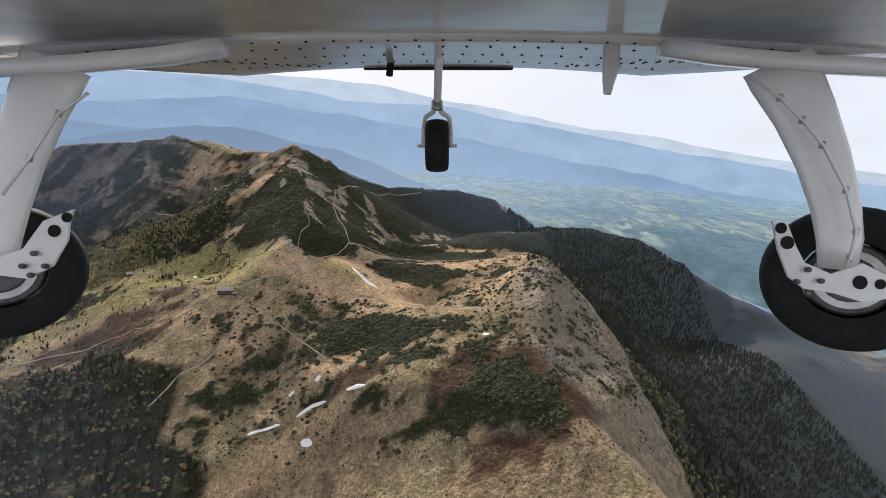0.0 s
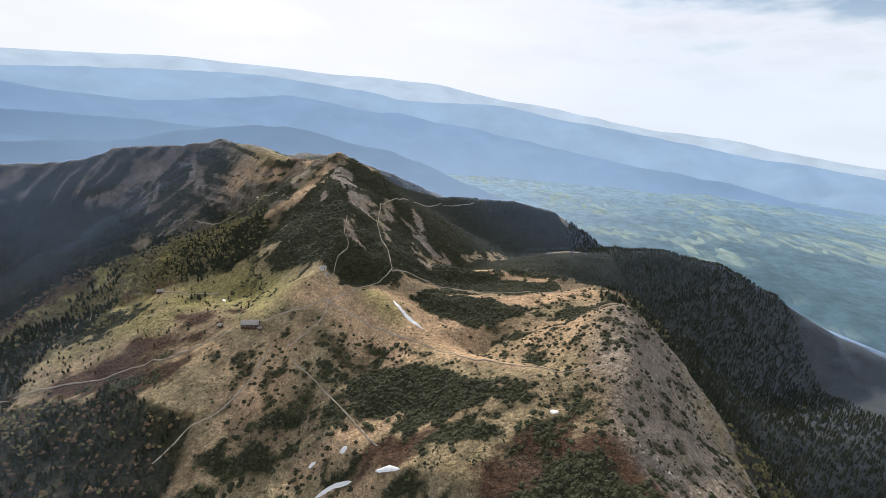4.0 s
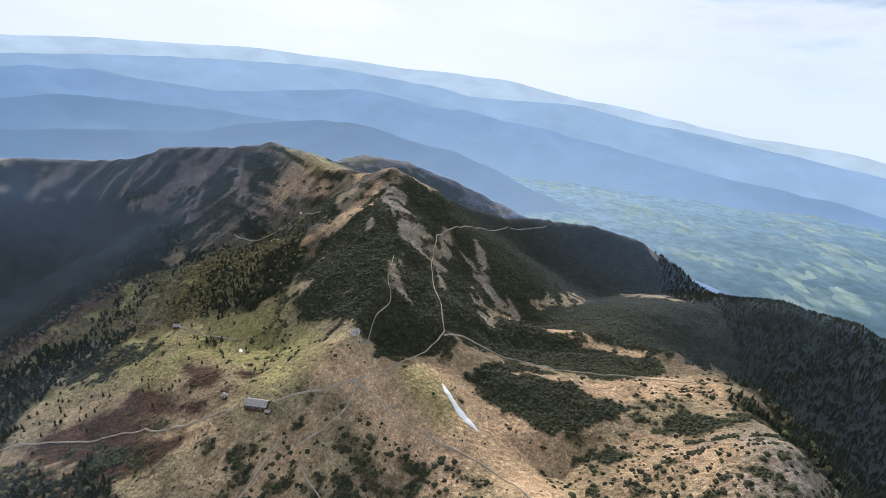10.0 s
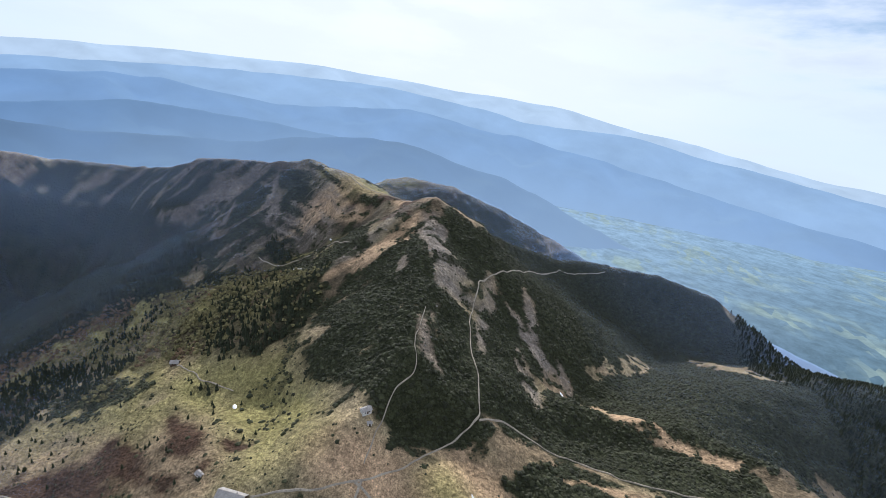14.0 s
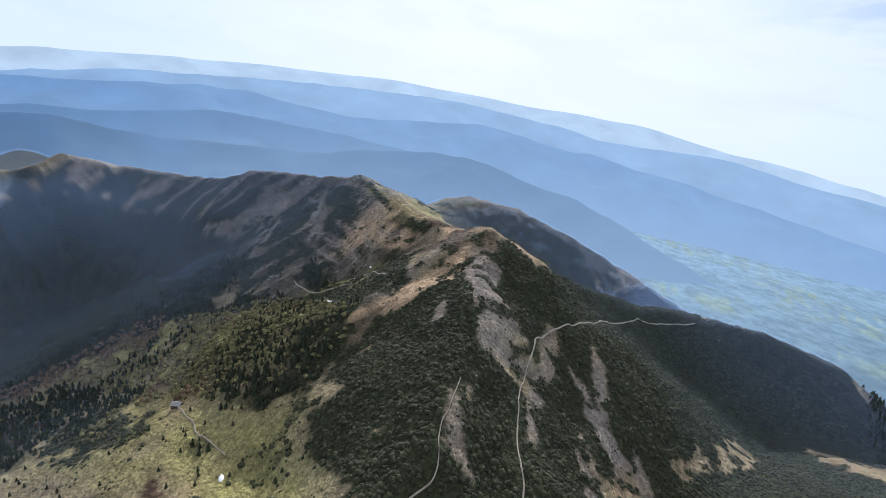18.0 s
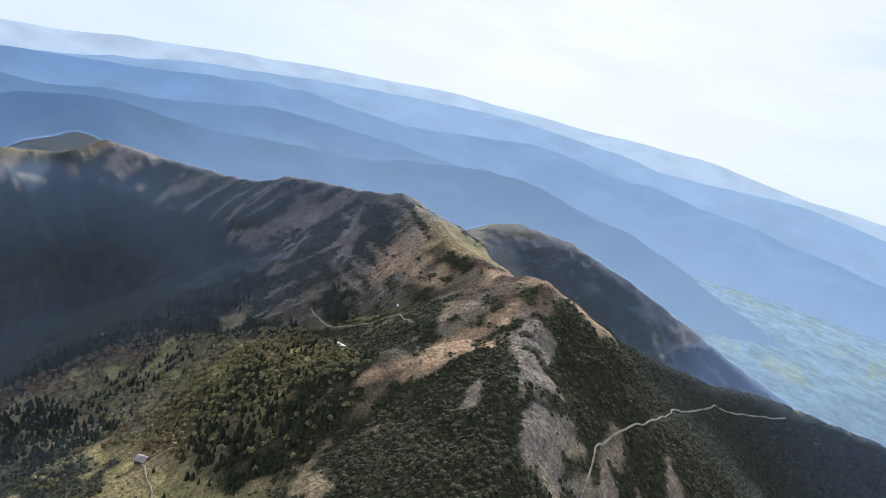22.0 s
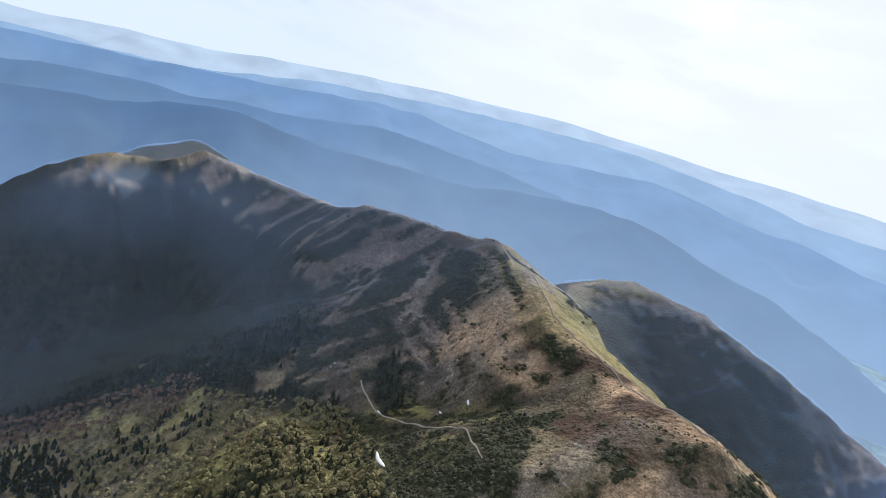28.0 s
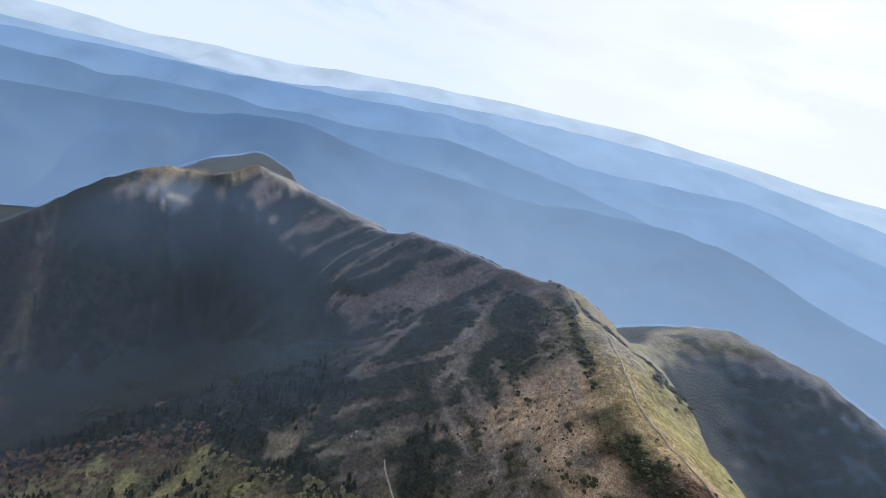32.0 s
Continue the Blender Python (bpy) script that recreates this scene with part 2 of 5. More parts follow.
WOOD += [(260, 1000, 120, 90, 40, 0.9), (260, 560, 110, 120, 90, 0.95), (380, 620, 120, 60, 20, 0.8), (300, 420, 110, 60, 40, 0.85), (-460, 735, 50, 12, 150, 0.5), (-340, 520, 16, 10, 0, 0.5), (-560, 480, 80, 34, 170, 0.8)]
# brown moor; on the main face it also darkens in place of cloud shade
MOOR_SHADE = [(95, 400, 55, 100, 0, 0.5), (50, 470, 60, 36, 0, 0.42), (-150, 360, 70, 40, 20, 0.36), (-280, 748, 40, 30, 0, 0.9), (-335, 660, 60, 60, 0, 1.1), (-520, 800, 230, 110, 165, 1.3), (-500, 780, 150, 70, 160, 1.1), (-650, 740, 150, 90, 160, 1.1), (-420, 725, 130, 60, 160, 1.0), (-570, 800, 160, 60, 170, 1.0), (-340, 640, 50, 60, 0, 0.9), (-760, 780, 200, 70, 175, 1.0), (-440, 1180, 160, 160, 0, 0.9), (-420, 600, 100, 40, 160, 0.8), (170, 620, 120, 60, 150, 0.8)]
HEATH = [(-285, 770, 30, 12, 150, 0.8), (70, 260, 50, 24, 20, 0.9), (-60, 330, 40, 14, 20, 0.6), (-298, 462, 26, 10, 160, 1.0), (-345, 452, 34, 12, 165, 1.0), (-300, 440, 30, 7, 175, 0.8), (-372, 425, 60, 22, 10, 1.0), (50, 300, 60, 34, 10, 0.9), (30, 330, 30, 14, 20, 0.9), (-345, 803, 30, 14, 10, 1.0), (-320, 400, 60, 16, 10, 1.0), (-262, 470, 14, 6, 170, 0.8), (-530, 480, 60, 30, 160, 0.5)]
GREEN = [(-330, 640, 36, 9, 130, 0.6), (-372, 655, 40, 8, 150, 0.7), (-405, 690, 50, 9, 150, 0.6), (-1300, 700, 200, 60, 25, 1.0), (-520, 1210, 30, 60, 0, 0.6), (-455, 612, 26, 6, 165, 1.0), (-480, 655, 14, 8, 100, 1.0), (-545, 600, 16, 9, 100, 1.0), (-574, 577, 20, 7, 165, 1.0), (-420, 660, 14, 7, 160, 1.0), (-510, 640, 9, 14, 20, 1.0), (-270, 505, 62, 32, 165, 1.0), (-340, 512, 50, 20, 165, 0.9), (-215, 475, 30, 24, 0, 0.6)]
GREEN += [(-430, 525, 60, 20, 160, 0.8), (-110, 478, 30, 16, 150, 0.6), (-440, 880, 70, 40, 20, 1.0), (-560, 620, 24, 10, 160, 1.0), (-612, 556, 14, 6, 165, 1.0), (-500, 600, 20, 8, 160, 0.9), (-350, 870, 80, 50, 20, 1.0), (-480, 950, 60, 80, 0, 0.8), (330, 1130, 70, 40, 60, 1.0), (-420, 735, 16, 7, 160, 0.9), (-395, 640, 24, 10, 160, 0.7)]
BARE = [(-545, 815, 7, 40, 30, 0.9), (-520, 800, 5, 34, 40, 0.8), (-585, 770, 6, 50, 30, 0.7), (-570, 730, 4, 30, 25, 0.7), (-490, 800, 5, 30, 40, 0.8), (-150, 640, 7, 44, 17, 0.9), (-95, 625, 7, 30, 25, 0.9), (-120, 720, 9, 44, 25, 0.9), (-225, 700, 9, 40, 17, 1.0), (-235, 640, 6, 24, 17, 0.8), (-480, 835, 30, 5, 150, 0.5), (-560, 830, 40, 5, 165, 0.5), (-640, 810, 30, 7, 160, 0.5), (-440, 815, 34, 5, 165, 0.6)]
BARE += [(-520, 790, 8, 34, 20, 0.7), (-600, 770, 8, 44, 20, 0.7), (110, 465, 22, 60, 0, 0.78), (92, 390, 18, 60, 0, 0.75), (148, 440, 26, 70, 0, 0.8), (128, 350, 30, 66, 0, 0.75), (-205, 660, 8, 40, 18, 0.9), (-110, 640, 8, 34, 25, 0.8), (-75, 690, 8, 36, 30, 0.7), (-400, 790, 34, 10, 170, 0.6), (-300, 700, 12, 66, -16, 0.6), (-160, 690, 9, 40, 20, 0.7), (150, 280, 40, 50, 0, 0.6)]
STRAW = [(-442, 797, 40, 9, 165, 1.2), (-438, 826, 22, 10, 150, 1.0), (-280, 688, 56, 7, 56, 1.3), (-318, 630, 30, 6, 56, 1.1), (-98, 500, 30, 20, 165, 1.0), (60, 480, 40, 60, 100, 0.55), (-100, 440, 50, 20, 165, 0.9), (-95, 345, 50, 10, 30, 0.8), (-250, 410, 60, 16, 170, 0.6), (-190, 400, 30, 40, 0, 0.7), (-60, 470, 75, 34, 165, 1.0), (-170, 468, 34, 18, 0, 0.9), (-20, 430, 60, 20, 160, 0.8), (-395, 790, 46, 16, 165, 1.0)]
STRAW += [(-260, 800, 60, 20, 150, 0.7), (-470, 860, 60, 8, 150, 1.0), (-105, 300, 80, 14, 35, 0.8)]
TRAILS = []
TRAILS.append(('trail', [(-216, 438), (-200, 444), (-180, 452), (-160, 462), (-141, 480), (-128, 516), (-118, 543), (-129, 565), (-148, 597), (-161, 634), (-173, 693), (-166, 728), (-157, 755), (-149, 850), (-122, 944), (-58, 1015)], 1.8, 'dusty trail worn pale along the ridge'))
TRAILS.append(('trail', [(-164, 470), (-168, 500), (-170, 513), (-164, 530), (-175, 550), (-186, 590)], 1.2, 'stony trail climbing to the summit'))
TRAILS.append(('trail', [(-163, 460), (-131, 451), (-91, 447), (-56, 443), (-17, 413), (40, 395), (84, 388)], 1.8, 'faint grassy trail across the saddle'))
TRAILS.append(('trail', [(-160, 462), (-158, 445), (-166, 430), (-182, 418)], 2.0, 'short dirt track near the hut'))
TRAILS.append(('trail', [(-330, 700), (-360, 720), (-400, 718), (-440, 716), (-480, 722)], 1.8, 'pale path through the corrie'))
TRAILS.append(('trail', [(-398, 537), (-375, 533), (-356, 527), (-330, 524), (-314, 521)], 1.6, 'muddy stream channel in the meadow'))
TRAILS.append(('trail', [(-258, 758), (-300, 790), (-340, 810), (-402, 832), (-455, 863), (-530, 891), (-610, 871), (-700, 825), (-800, 818), (-950, 783)], 1.8, 'narrow trail along the main crest'))
TRAILS.append(('trail', [(92, 585), (60, 584), (0, 572), (-60, 566), (-105, 556), (-118, 540)], 2.0, 'sandy trail over the plateau'))
TRAILS.append(("trail", [(-247, 327), (-232, 351), (-213, 363), (-201, 390), (-196, 420)], 2.4, "rutted dirt track climbing out of the wood"))
TRAILS.append(("trail", [(-171, 407), (-150, 396), (-129, 380), (-110, 364), (-90, 349), (-75, 338)], 1.8, "narrow earth track between dwarf pines"))
TRAILS.append(("trail", [(-479, 401), (-414, 416), (-348, 427), (-294, 423), (-240, 432)], 2.0, "pale farm track across the heath"))
SNOWS = []
SNOWS.append(([(-104, 492), (-98, 486), (-85, 476), (-68, 469)], 2.7, 'long white snow patch on the dry grass saddle'))
SNOWS.append(([(-302, 511), (-297, 507)], 1.5, 'small white snow patch on the green meadow'))
SNOWS.append(([(-445, 719), (-437, 717)], 1.3, 'white snow patch in the corrie'))
SNOWS.append(([(-404, 741), (-400, 739)], 1.3, 'white snow patch in the corrie'))
SNOWS.append(([(-394, 754), (-389, 751)], 1.3, 'white snow patch in the corrie'))
SNOWS.append(([(-392, 683), (-384, 678), (-374, 676)], 1.5, 'bluish snow patch by the tarn'))
SNOWS.append(([(-74, 664), (-70, 661)], 1.6, 'small pale patch at the ridge end'))
SNOWS.append(([(39, 350), (45, 350)], 2.2, 'small snow patch on the rocky slope'))
SNOWS.append(([(-150, 303), (-136, 306), (-124, 309)], 1.6, 'narrow snow streak in a gully'))
SNOWS.append(([(-112, 313), (-100, 317), (-88, 318)], 1.7, 'narrow snow streak in a gully'))
SNOWS.append(([(-72, 319), (-63, 318), (-55, 315)], 1.8, 'narrow snow streak in a gully'))
SNOWS.append(([(-103, 296), (-98, 295), (-93, 293)], 3.6, 'white snow patch in a grassy hollow'))
SNOWS.append(([(-102, 333), (-97, 335)], 1.6, 'small snow patch beside a gully'))
SNOWS.append(([(-124, 330), (-119, 332)], 1.6, 'small snow patch beside a gully'))
TRAIL_ATTR = [line for _, line, _, _ in TRAILS] + [line for line, _, _ in SNOWS]


# stretches of growth with a plain outline: corners and density
AREAS = {kind: [] for kind in ("pine", "wood", "straw", "heath", "bare", "green")}
AREAS["pine"].append(([(-115, 384), (-96, 407), (-68, 426), (-28, 399), (2, 378), (29, 372), (25, 361), (-11, 362), (-41, 354), (-58, 348), (-80, 347), (-103, 359)], 0.98))
AREAS["pine"].append(([(-73, 337), (-37, 356), (-10, 352), (20, 336), (24, 320), (12, 323), (-17, 333), (-49, 324), (-65, 320)], 0.85))
AREAS["pine"].append(([(7, 286), (13, 295), (47, 318), (69, 313), (86, 289), (97, 251), (19, 266), (-40, 279)], 1.02))
AREAS["pine"].append(([(-72, 300), (-55, 312), (-30, 309), (-23, 298), (-43, 294)], 0.9))
AREAS["pine"].append(([(-189, 326), (-191, 364), (-158, 376), (-123, 362), (-138, 349), (-167, 320), (-189, 287), (-210, 286)], 0.68))
AREAS["pine"].append(([(-87, 592), (-67, 683), (-11, 710), (37, 640), (79, 612), (74, 594), (11, 565), (-43, 576), (-82, 563)], 1.05))
AREAS["pine"].append(([(-91, 503), (-68, 547), (-25, 559), (36, 539), (30, 517), (-11, 496), (-18, 483), (-66, 484), (-87, 487)], 1.0))
AREAS["pine"].append(([(39, 524), (77, 542), (120, 529), (118, 475), (80, 459), (55, 504)], 0.8))
AREAS["pine"].append(([(-121, 392), (-104, 410), (-81, 417), (-66, 419), (-65, 401), (7, 388), (27, 382), (22, 375), (-111, 368)], 0.85))
AREAS["pine"].append(([(-278, 549), (-260, 589), (-259, 709), (-194, 657), (-122, 558), (-110, 535), (-123, 506), (-159, 492), (-177, 496), (-223, 521)], 1.0))
AREAS["pine"].append(([(-229, 731), (-170, 723), (-64, 778), (-57, 722), (-98, 616), (-118, 563), (-165, 658)], 0.92))
AREAS["pine"].append(([(-253, 419), (-239, 423), (-217, 405), (-212, 391), (-232, 396)], 1.0))
AREAS["pine"].append(([(-166, 419), (-154, 427), (-141, 424), (-149, 415)], 0.9))
AREAS["pine"].append(([(-161, 405), (-148, 415), (-132, 417), (-123, 396), (-136, 389)], 0.75))
AREAS["pine"].append(([(15, 438), (33, 449), (49, 435), (42, 423), (19, 415)], 0.85))
AREAS["pine"].append(([(-240, 712), (-233, 739), (-213, 751), (-182, 859), (-200, 740), (-201, 705), (-217, 656)], 0.9))
AREAS["pine"].append(([(-414, 679), (-368, 711), (-331, 736), (-312, 721), (-338, 692), (-368, 668)], 1.0))
AREAS["wood"].append(([(-413, 352), (-361, 370), (-325, 382), (-236, 358), (-230, 331), (-217, 285), (-343, 287)], 1.0))
AREAS["wood"].append(([(-613, 487), (-556, 590), (-439, 646), (-311, 630), (-298, 582), (-324, 556), (-423, 547), (-519, 485)], 0.85))
AREAS["wood"].append(([(-555, 604), (-522, 649), (-472, 696), (-440, 698), (-362, 664), (-308, 654), (-317, 625), (-352, 602), (-419, 578), (-507, 583)], 0.9))
AREAS["straw"].append(([(-62, 546), (11, 561), (77, 594), (107, 598), (111, 559), (69, 547), (50, 541), (-9, 545)], 1.1))
AREAS["straw"].append(([(-74, 663), (-38, 684), (21, 640), (80, 635), (56, 616), (13, 623), (-31, 632)], 0.8))
AREAS["straw"].append(([(-294, 644), (-283, 678), (-274, 712), (-258, 740), (-257, 728), (-254, 685), (-274, 653)], 1.1))
AREAS["straw"].append(([(-469, 767), (-451, 796), (-430, 819), (-411, 826), (-399, 823), (-420, 795), (-443, 775)], 1.1))
AREAS["heath"].append(([(-380, 451), (-311, 448), (-298, 437), (-345, 430)], 0.9))
AREAS["heath"].append(([(-348, 490), (-287, 472), (-264, 453), (-303, 454)], 0.9))
AREAS["heath"].append(([(-418, 403), (-369, 422), (-289, 417), (-268, 394), (-320, 379), (-395, 391)], 0.8))
AREAS["heath"].append(([(13, 300), (47, 315), (72, 309), (91, 277), (93, 260), (57, 273), (31, 289)], 0.95))
AREAS["heath"].append(([(-342, 750), (-310, 768), (-271, 743), (-269, 725), (-304, 721)], 0.85))
AREAS["heath"].append(([(-400, 779), (-400, 816), (-384, 816), (-363, 801), (-367, 785)], 0.7))
AREAS["bare"].append(([(90, 452), (111, 455), (139, 443), (169, 418), (165, 315), (127, 307), (89, 301), (75, 329), (78, 376)], 0.75))
AREAS["bare"].append(([(73, 454), (111, 457), (148, 443), (162, 435), (86, 377), (89, 417)], 0.6))
AREAS["bare"].append(([(-648, 745), (-654, 799), (-615, 830), (-605, 816), (-622, 769)], 0.55))
AREAS["green"].append(([(-389, 536), (-295, 555), (-254, 532), (-202, 445), (-222, 436), (-293, 494), (-373, 518)], 0.8))
AREAS["green"].append(([(-385, 537), (-292, 565), (-239, 527), (-209, 457), (-241, 455), (-316, 505)], 0.8))
AREAS["pine"].append(([(-94, 589), (-84, 649), (-28, 710), (21, 651), (99, 696), (86, 635), (68, 609), (-2, 573), (-61, 591)], 1.05))
AREAS["pine"].append(([(-101, 499), (-77, 551), (-54, 565), (-13, 565), (-13, 556), (-97, 498)], 1.0))
AREAS["pine"].append(([(-53, 721), (61, 928), (179, 866), (221, 839), (153, 720), (90, 639), (22, 656)], 0.85))
AREAS["pine"].append(([(-678, 691), (-662, 749), (-670, 804), (-665, 837), (-596, 860), (-518, 865), (-455, 843), (-438, 825), (-465, 789), (-487, 759), (-516, 720), (-530, 693)], 0.80))
AREAS["pine"].append(([(-391, 772), (-386, 795), (-385, 821), (-358, 800), (-363, 788)], 1.15))
AREAS["pine"].append(([(-229, 741), (-176, 820), (-119, 976), (90, 1074), (158, 1066), (49, 947), (-55, 732), (-81, 669), (-143, 706), (-172, 690)], 0.96))
AREAS["pine"].append(([(-600, 790), (-585, 852), (-507, 861), (-448, 837), (-461, 804), (-480, 768), (-522, 721)], 0.72))
AREAS["straw"].append(([(-445, 838), (-400, 815), (-340, 795), (-262, 745), (-240, 765), (-300, 805), (-390, 850), (-440, 862)], 0.9))
AREAS["pine"].append(([(-519, 476), (-503, 520), (-423, 532), (-379, 508), (-410, 488), (-473, 470)], 0.72))
AREAS["bare"].append(([(-255, 736), (-242, 737), (-218, 687), (-189, 685), (-171, 681), (-187, 655), (-187, 622), (-199, 625), (-217, 660)], 0.85))
AREAS["bare"].append(([(-145, 703), (-130, 709), (-78, 688), (-89, 661), (-126, 684)], 0.9))
AREAS["bare"].append(([(-261, 737), (-223, 707), (-190, 656), (-161, 663), (-164, 638), (-197, 631), (-245, 689)], 0.9))
AREAS["bare"].append(([(-187, 573), (-177, 578), (-158, 555), (-143, 548), (-154, 542), (-170, 545)], 0.85))
AREAS["bare"].append(([(-142, 700), (-134, 709), (-102, 703), (-110, 689), (-130, 685)], 0.8))
AREAS["bare"].append(([(-180, 586), (-190, 615), (-181, 610), (-170, 571), (-173, 568)], 0.8))
AREAS["bare"].append(([(-166, 672), (-158, 677), (-145, 654), (-151, 646)], 0.7))
AREAS["pine"].append(([(-560, 1150), (-440, 1000), (-250, 1050), (-150, 1250), (-300, 1380), (-450, 1300)], 0.8))
AREAS["green"].append(([(-545, 960), (-480, 920), (-430, 1010), (-490, 1090), (-560, 1200)], 0.9))
AREAS["pine"].append(([(-860, 514), (-893, 612), (-805, 718), (-669, 752), (-704, 699), (-530, 693), (-552, 642), (-643, 563)], 0.7))
AREAS["pine"].append(([(-665, 837), (-619, 861), (-514, 868), (-452, 845), (-438, 825), (-481, 828), (-561, 841)], 0.75))
AREAS["straw"].append(([(-473, 777), (-467, 808), (-454, 835), (-425, 829), (-424, 797), (-450, 779)], 0.9))
AREAS["pine"].append(([(-600, 872), (-700, 818), (-800, 808), (-950, 774), (-1045, 700), (-1000, 640), (-850, 700), (-700, 740), (-600, 790)], 0.88))
# open grass and scree where shrubs stand singly
SPARSE = [
    [(-31, 474), (11, 501), (81, 500), (125, 490), (165, 430), (165, 315), (127, 300), (75, 310), (32, 319), (28, 405), (-4, 443)],
    [(-200, 440), (-120, 440), (-60, 430), (-20, 400), (-60, 320), (-110, 290), (-200, 310), (-220, 380)],
    [(30, 525), (77, 545), (120, 560), (110, 600), (70, 590), (40, 560)],
    [(-330, 560), (-250, 560), (-200, 500), (-230, 440), (-330, 440), (-400, 500)],
]
AREAS["pine"] += [(SPARSE[0], 0.49), (SPARSE[1], 0.57), (SPARSE[2], 0.46)]


def within(x, y, corners, soft):
    """1 inside an outline, 0 outside, easing over soft metres."""
    out = np.zeros(x.shape)
    c = np.array(corners, float)
    lo, hi = c.min(0) - soft, c.max(0) + soft
    near = (x > lo[0]) & (x < hi[0]) & (y > lo[1]) & (y < hi[1])
    px, py = x[near], y[near]
    if not len(px):
        return out
    inside, best = np.zeros(px.shape, bool), np.full(px.shape, 1e9)
    for (ax, ay), (bx, by) in zip(c, np.roll(c, -1, 0)):
        dx, dy = bx - ax, by - ay
        t = np.clip(((px - ax) * dx + (py - ay) * dy) / (dx * dx + dy * dy + 1e-9), 0, 1)
        best = np.minimum(best, np.hypot(px - ax - t * dx, py - ay - t * dy))
        if ay != by:
            inside ^= ((ay > py) != (by > py)) & (px < ax + (py - ay) * dx / dy)
    out[near] = np.clip(0.5 + np.where(inside, best, -best) / (2 * soft), 0, 1)
    return out


def growth(x, y, h, steep):
    """Shares of dwarf pine, wood, heath, green grass, bare stone and straw at a place."""
    n1, n2, n3 = fnoise(x, y, 34, 101, 4, 0.6), fnoise(x, y, 60, 111, 4), fnoise(x, y, 14, 121, 3, 0.6)

    def total(patches, soft=0.0):
        out = 0 * x
        for cx, cy, rx, ry, turn, k in patches:
            out = np.maximum(out, k * blob(x, y, cx, cy, rx, ry, turn))
        return out
    wobble = 16 * (n1 - 0.5) + 9 * (n3 - 0.5)

    def outlined(kind, soft=9.0):
        out = 0 * x
        for corners, k in AREAS[kind]:
            out = np.maximum(out, k * within(x + wobble, y - wobble, corners, soft))
        return out
    stony = np.maximum(total(BARE), outlined("bare", 7))
    dry = np.maximum(total(STRAW), outlined("straw", 6))
    pine = np.maximum(total(PINE), outlined("pine")) * (1 - 0.8 * np.clip(stony - 0.35 * (n3 - 0.3), 0, 1)) * (1 - 0.72 * np.clip(dry * 1.3 - 1.0 * (n1 - 0.4) - 0.8 * (n3 - 0.5), 0, 1))
    wood = np.maximum(np.maximum(total(WOOD), outlined("wood", 12)), np.clip((115 - h) / 40, 0, 1) * 0.9)
    wood = wood * (1 - 0.75 * np.clip((FLOOR + 36 - h) / 20, 0, 1) * np.clip((fnoise(x, y, 150, 171, 4) - 0.36) / 0.1, 0, 1))
    # dark growth over the left valley, partly standing in for cloud shade
    behind = np.clip((y - 655 - 0.25 * (x + 520)) / 40, 0, 1) * np.clip((-500 - x) / 60, 0, 1)
    behind = np.maximum(behind, np.clip((-640 - x) / 60, 0, 1))
    wood = np.maximum(wood, behind * np.clip((222 - h) / 50, 0, 1) * 0.62)
    pine = np.maximum(pine, behind * np.clip((292 - h) / 60, 0, 1) * 0.58 - 0.8 * stony)
    east = np.clip((x - 190) / 40, 0, 1)
    wood = np.maximum(wood, east * np.clip((195 - h) / 30, 0, 1) * (0.95 - 0.5 * np.clip((x - 420) / 120, 0, 1)))
    wood = np.maximum(wood, np.clip((y - 980) / 60, 0, 1) * np.clip((-150 - x) / 80, 0, 1) * np.clip((240 - h) / 20, 0, 1) * 0.45)
    wood = np.maximum(wood, np.clip((y - 880) / 60, 0, 1) * np.clip((x - 120) / 60, 0, 1) * 0.8)
    open_ = total([g for g in GREEN if g[0] < -400 and g[1] < 700])
    wood = wood * (1 - 0.9 * open_)
    pine = np.maximum(pine, np.clip((-520 - x) / 100, 0, 1) * np.clip((y - 690) / 40, 0, 1) * np.clip((850 - y) / 40, 0, 1) * 0.55)
    # gullies running down the main face
    gully = np.clip((-330 - x) / 60, 0, 1) * np.clip((y - 680) / 30, 0, 1)
    across, down = 0.93 * x - 0.37 * y, 0.37 * x + 0.93 * y
    rill = fnoise(across + 9 * (n1 - 0.5), down * 0.16, 11, 141, 4, 0.6)
    pine = pine * (1 - gully * 1.6 * np.clip((rill - 0.46) / 0.3, 0, 0.6))
    cone = np.clip((x + 345) / 20, 0, 1) * np.clip((-70 - x) / 20, 0, 1) * np.clip((y - 535) / 20, 0, 1) * np.clip((790 - y) / 20, 0, 1)
    pine = np.where(cone > 0.3, np.minimum(pine, 0.78), pine)
    edge = 0.10 + 0.55 * n1 + 0.42 * n3
    pine_m = np.clip((pine - edge) / 0.10 + 0.5, 0, 1) * (pine > 0.08)
    stray = np.clip((fnoise(x, y, 11, 131, 2) - 0.63) / 0.05, 0, 1) * np.clip(pine * 3, 0, 1)
    pine_m = np.maximum(pine_m, stray)
    wood_m = np.clip((wood - 0.35 - 0.4 * (n2 - 0.5) - 0.35 * (n3 - 0.5)) / 0.15 + 0.5, 0, 1) * (wood > 0.08)
    heath_m = np.clip((np.maximum(total(HEATH), outlined("heath")) - 0.30 - 0.7 * (n1 - 0.35) - 0.9 * (n3 - 0.45)) / 0.25 + 0.5, 0, 1)
    green_m = np.clip(np.maximum(total(GREEN), outlined("green", 20)) * 1.2 - 0.6 * (n2 - 0.4), 0, 1)
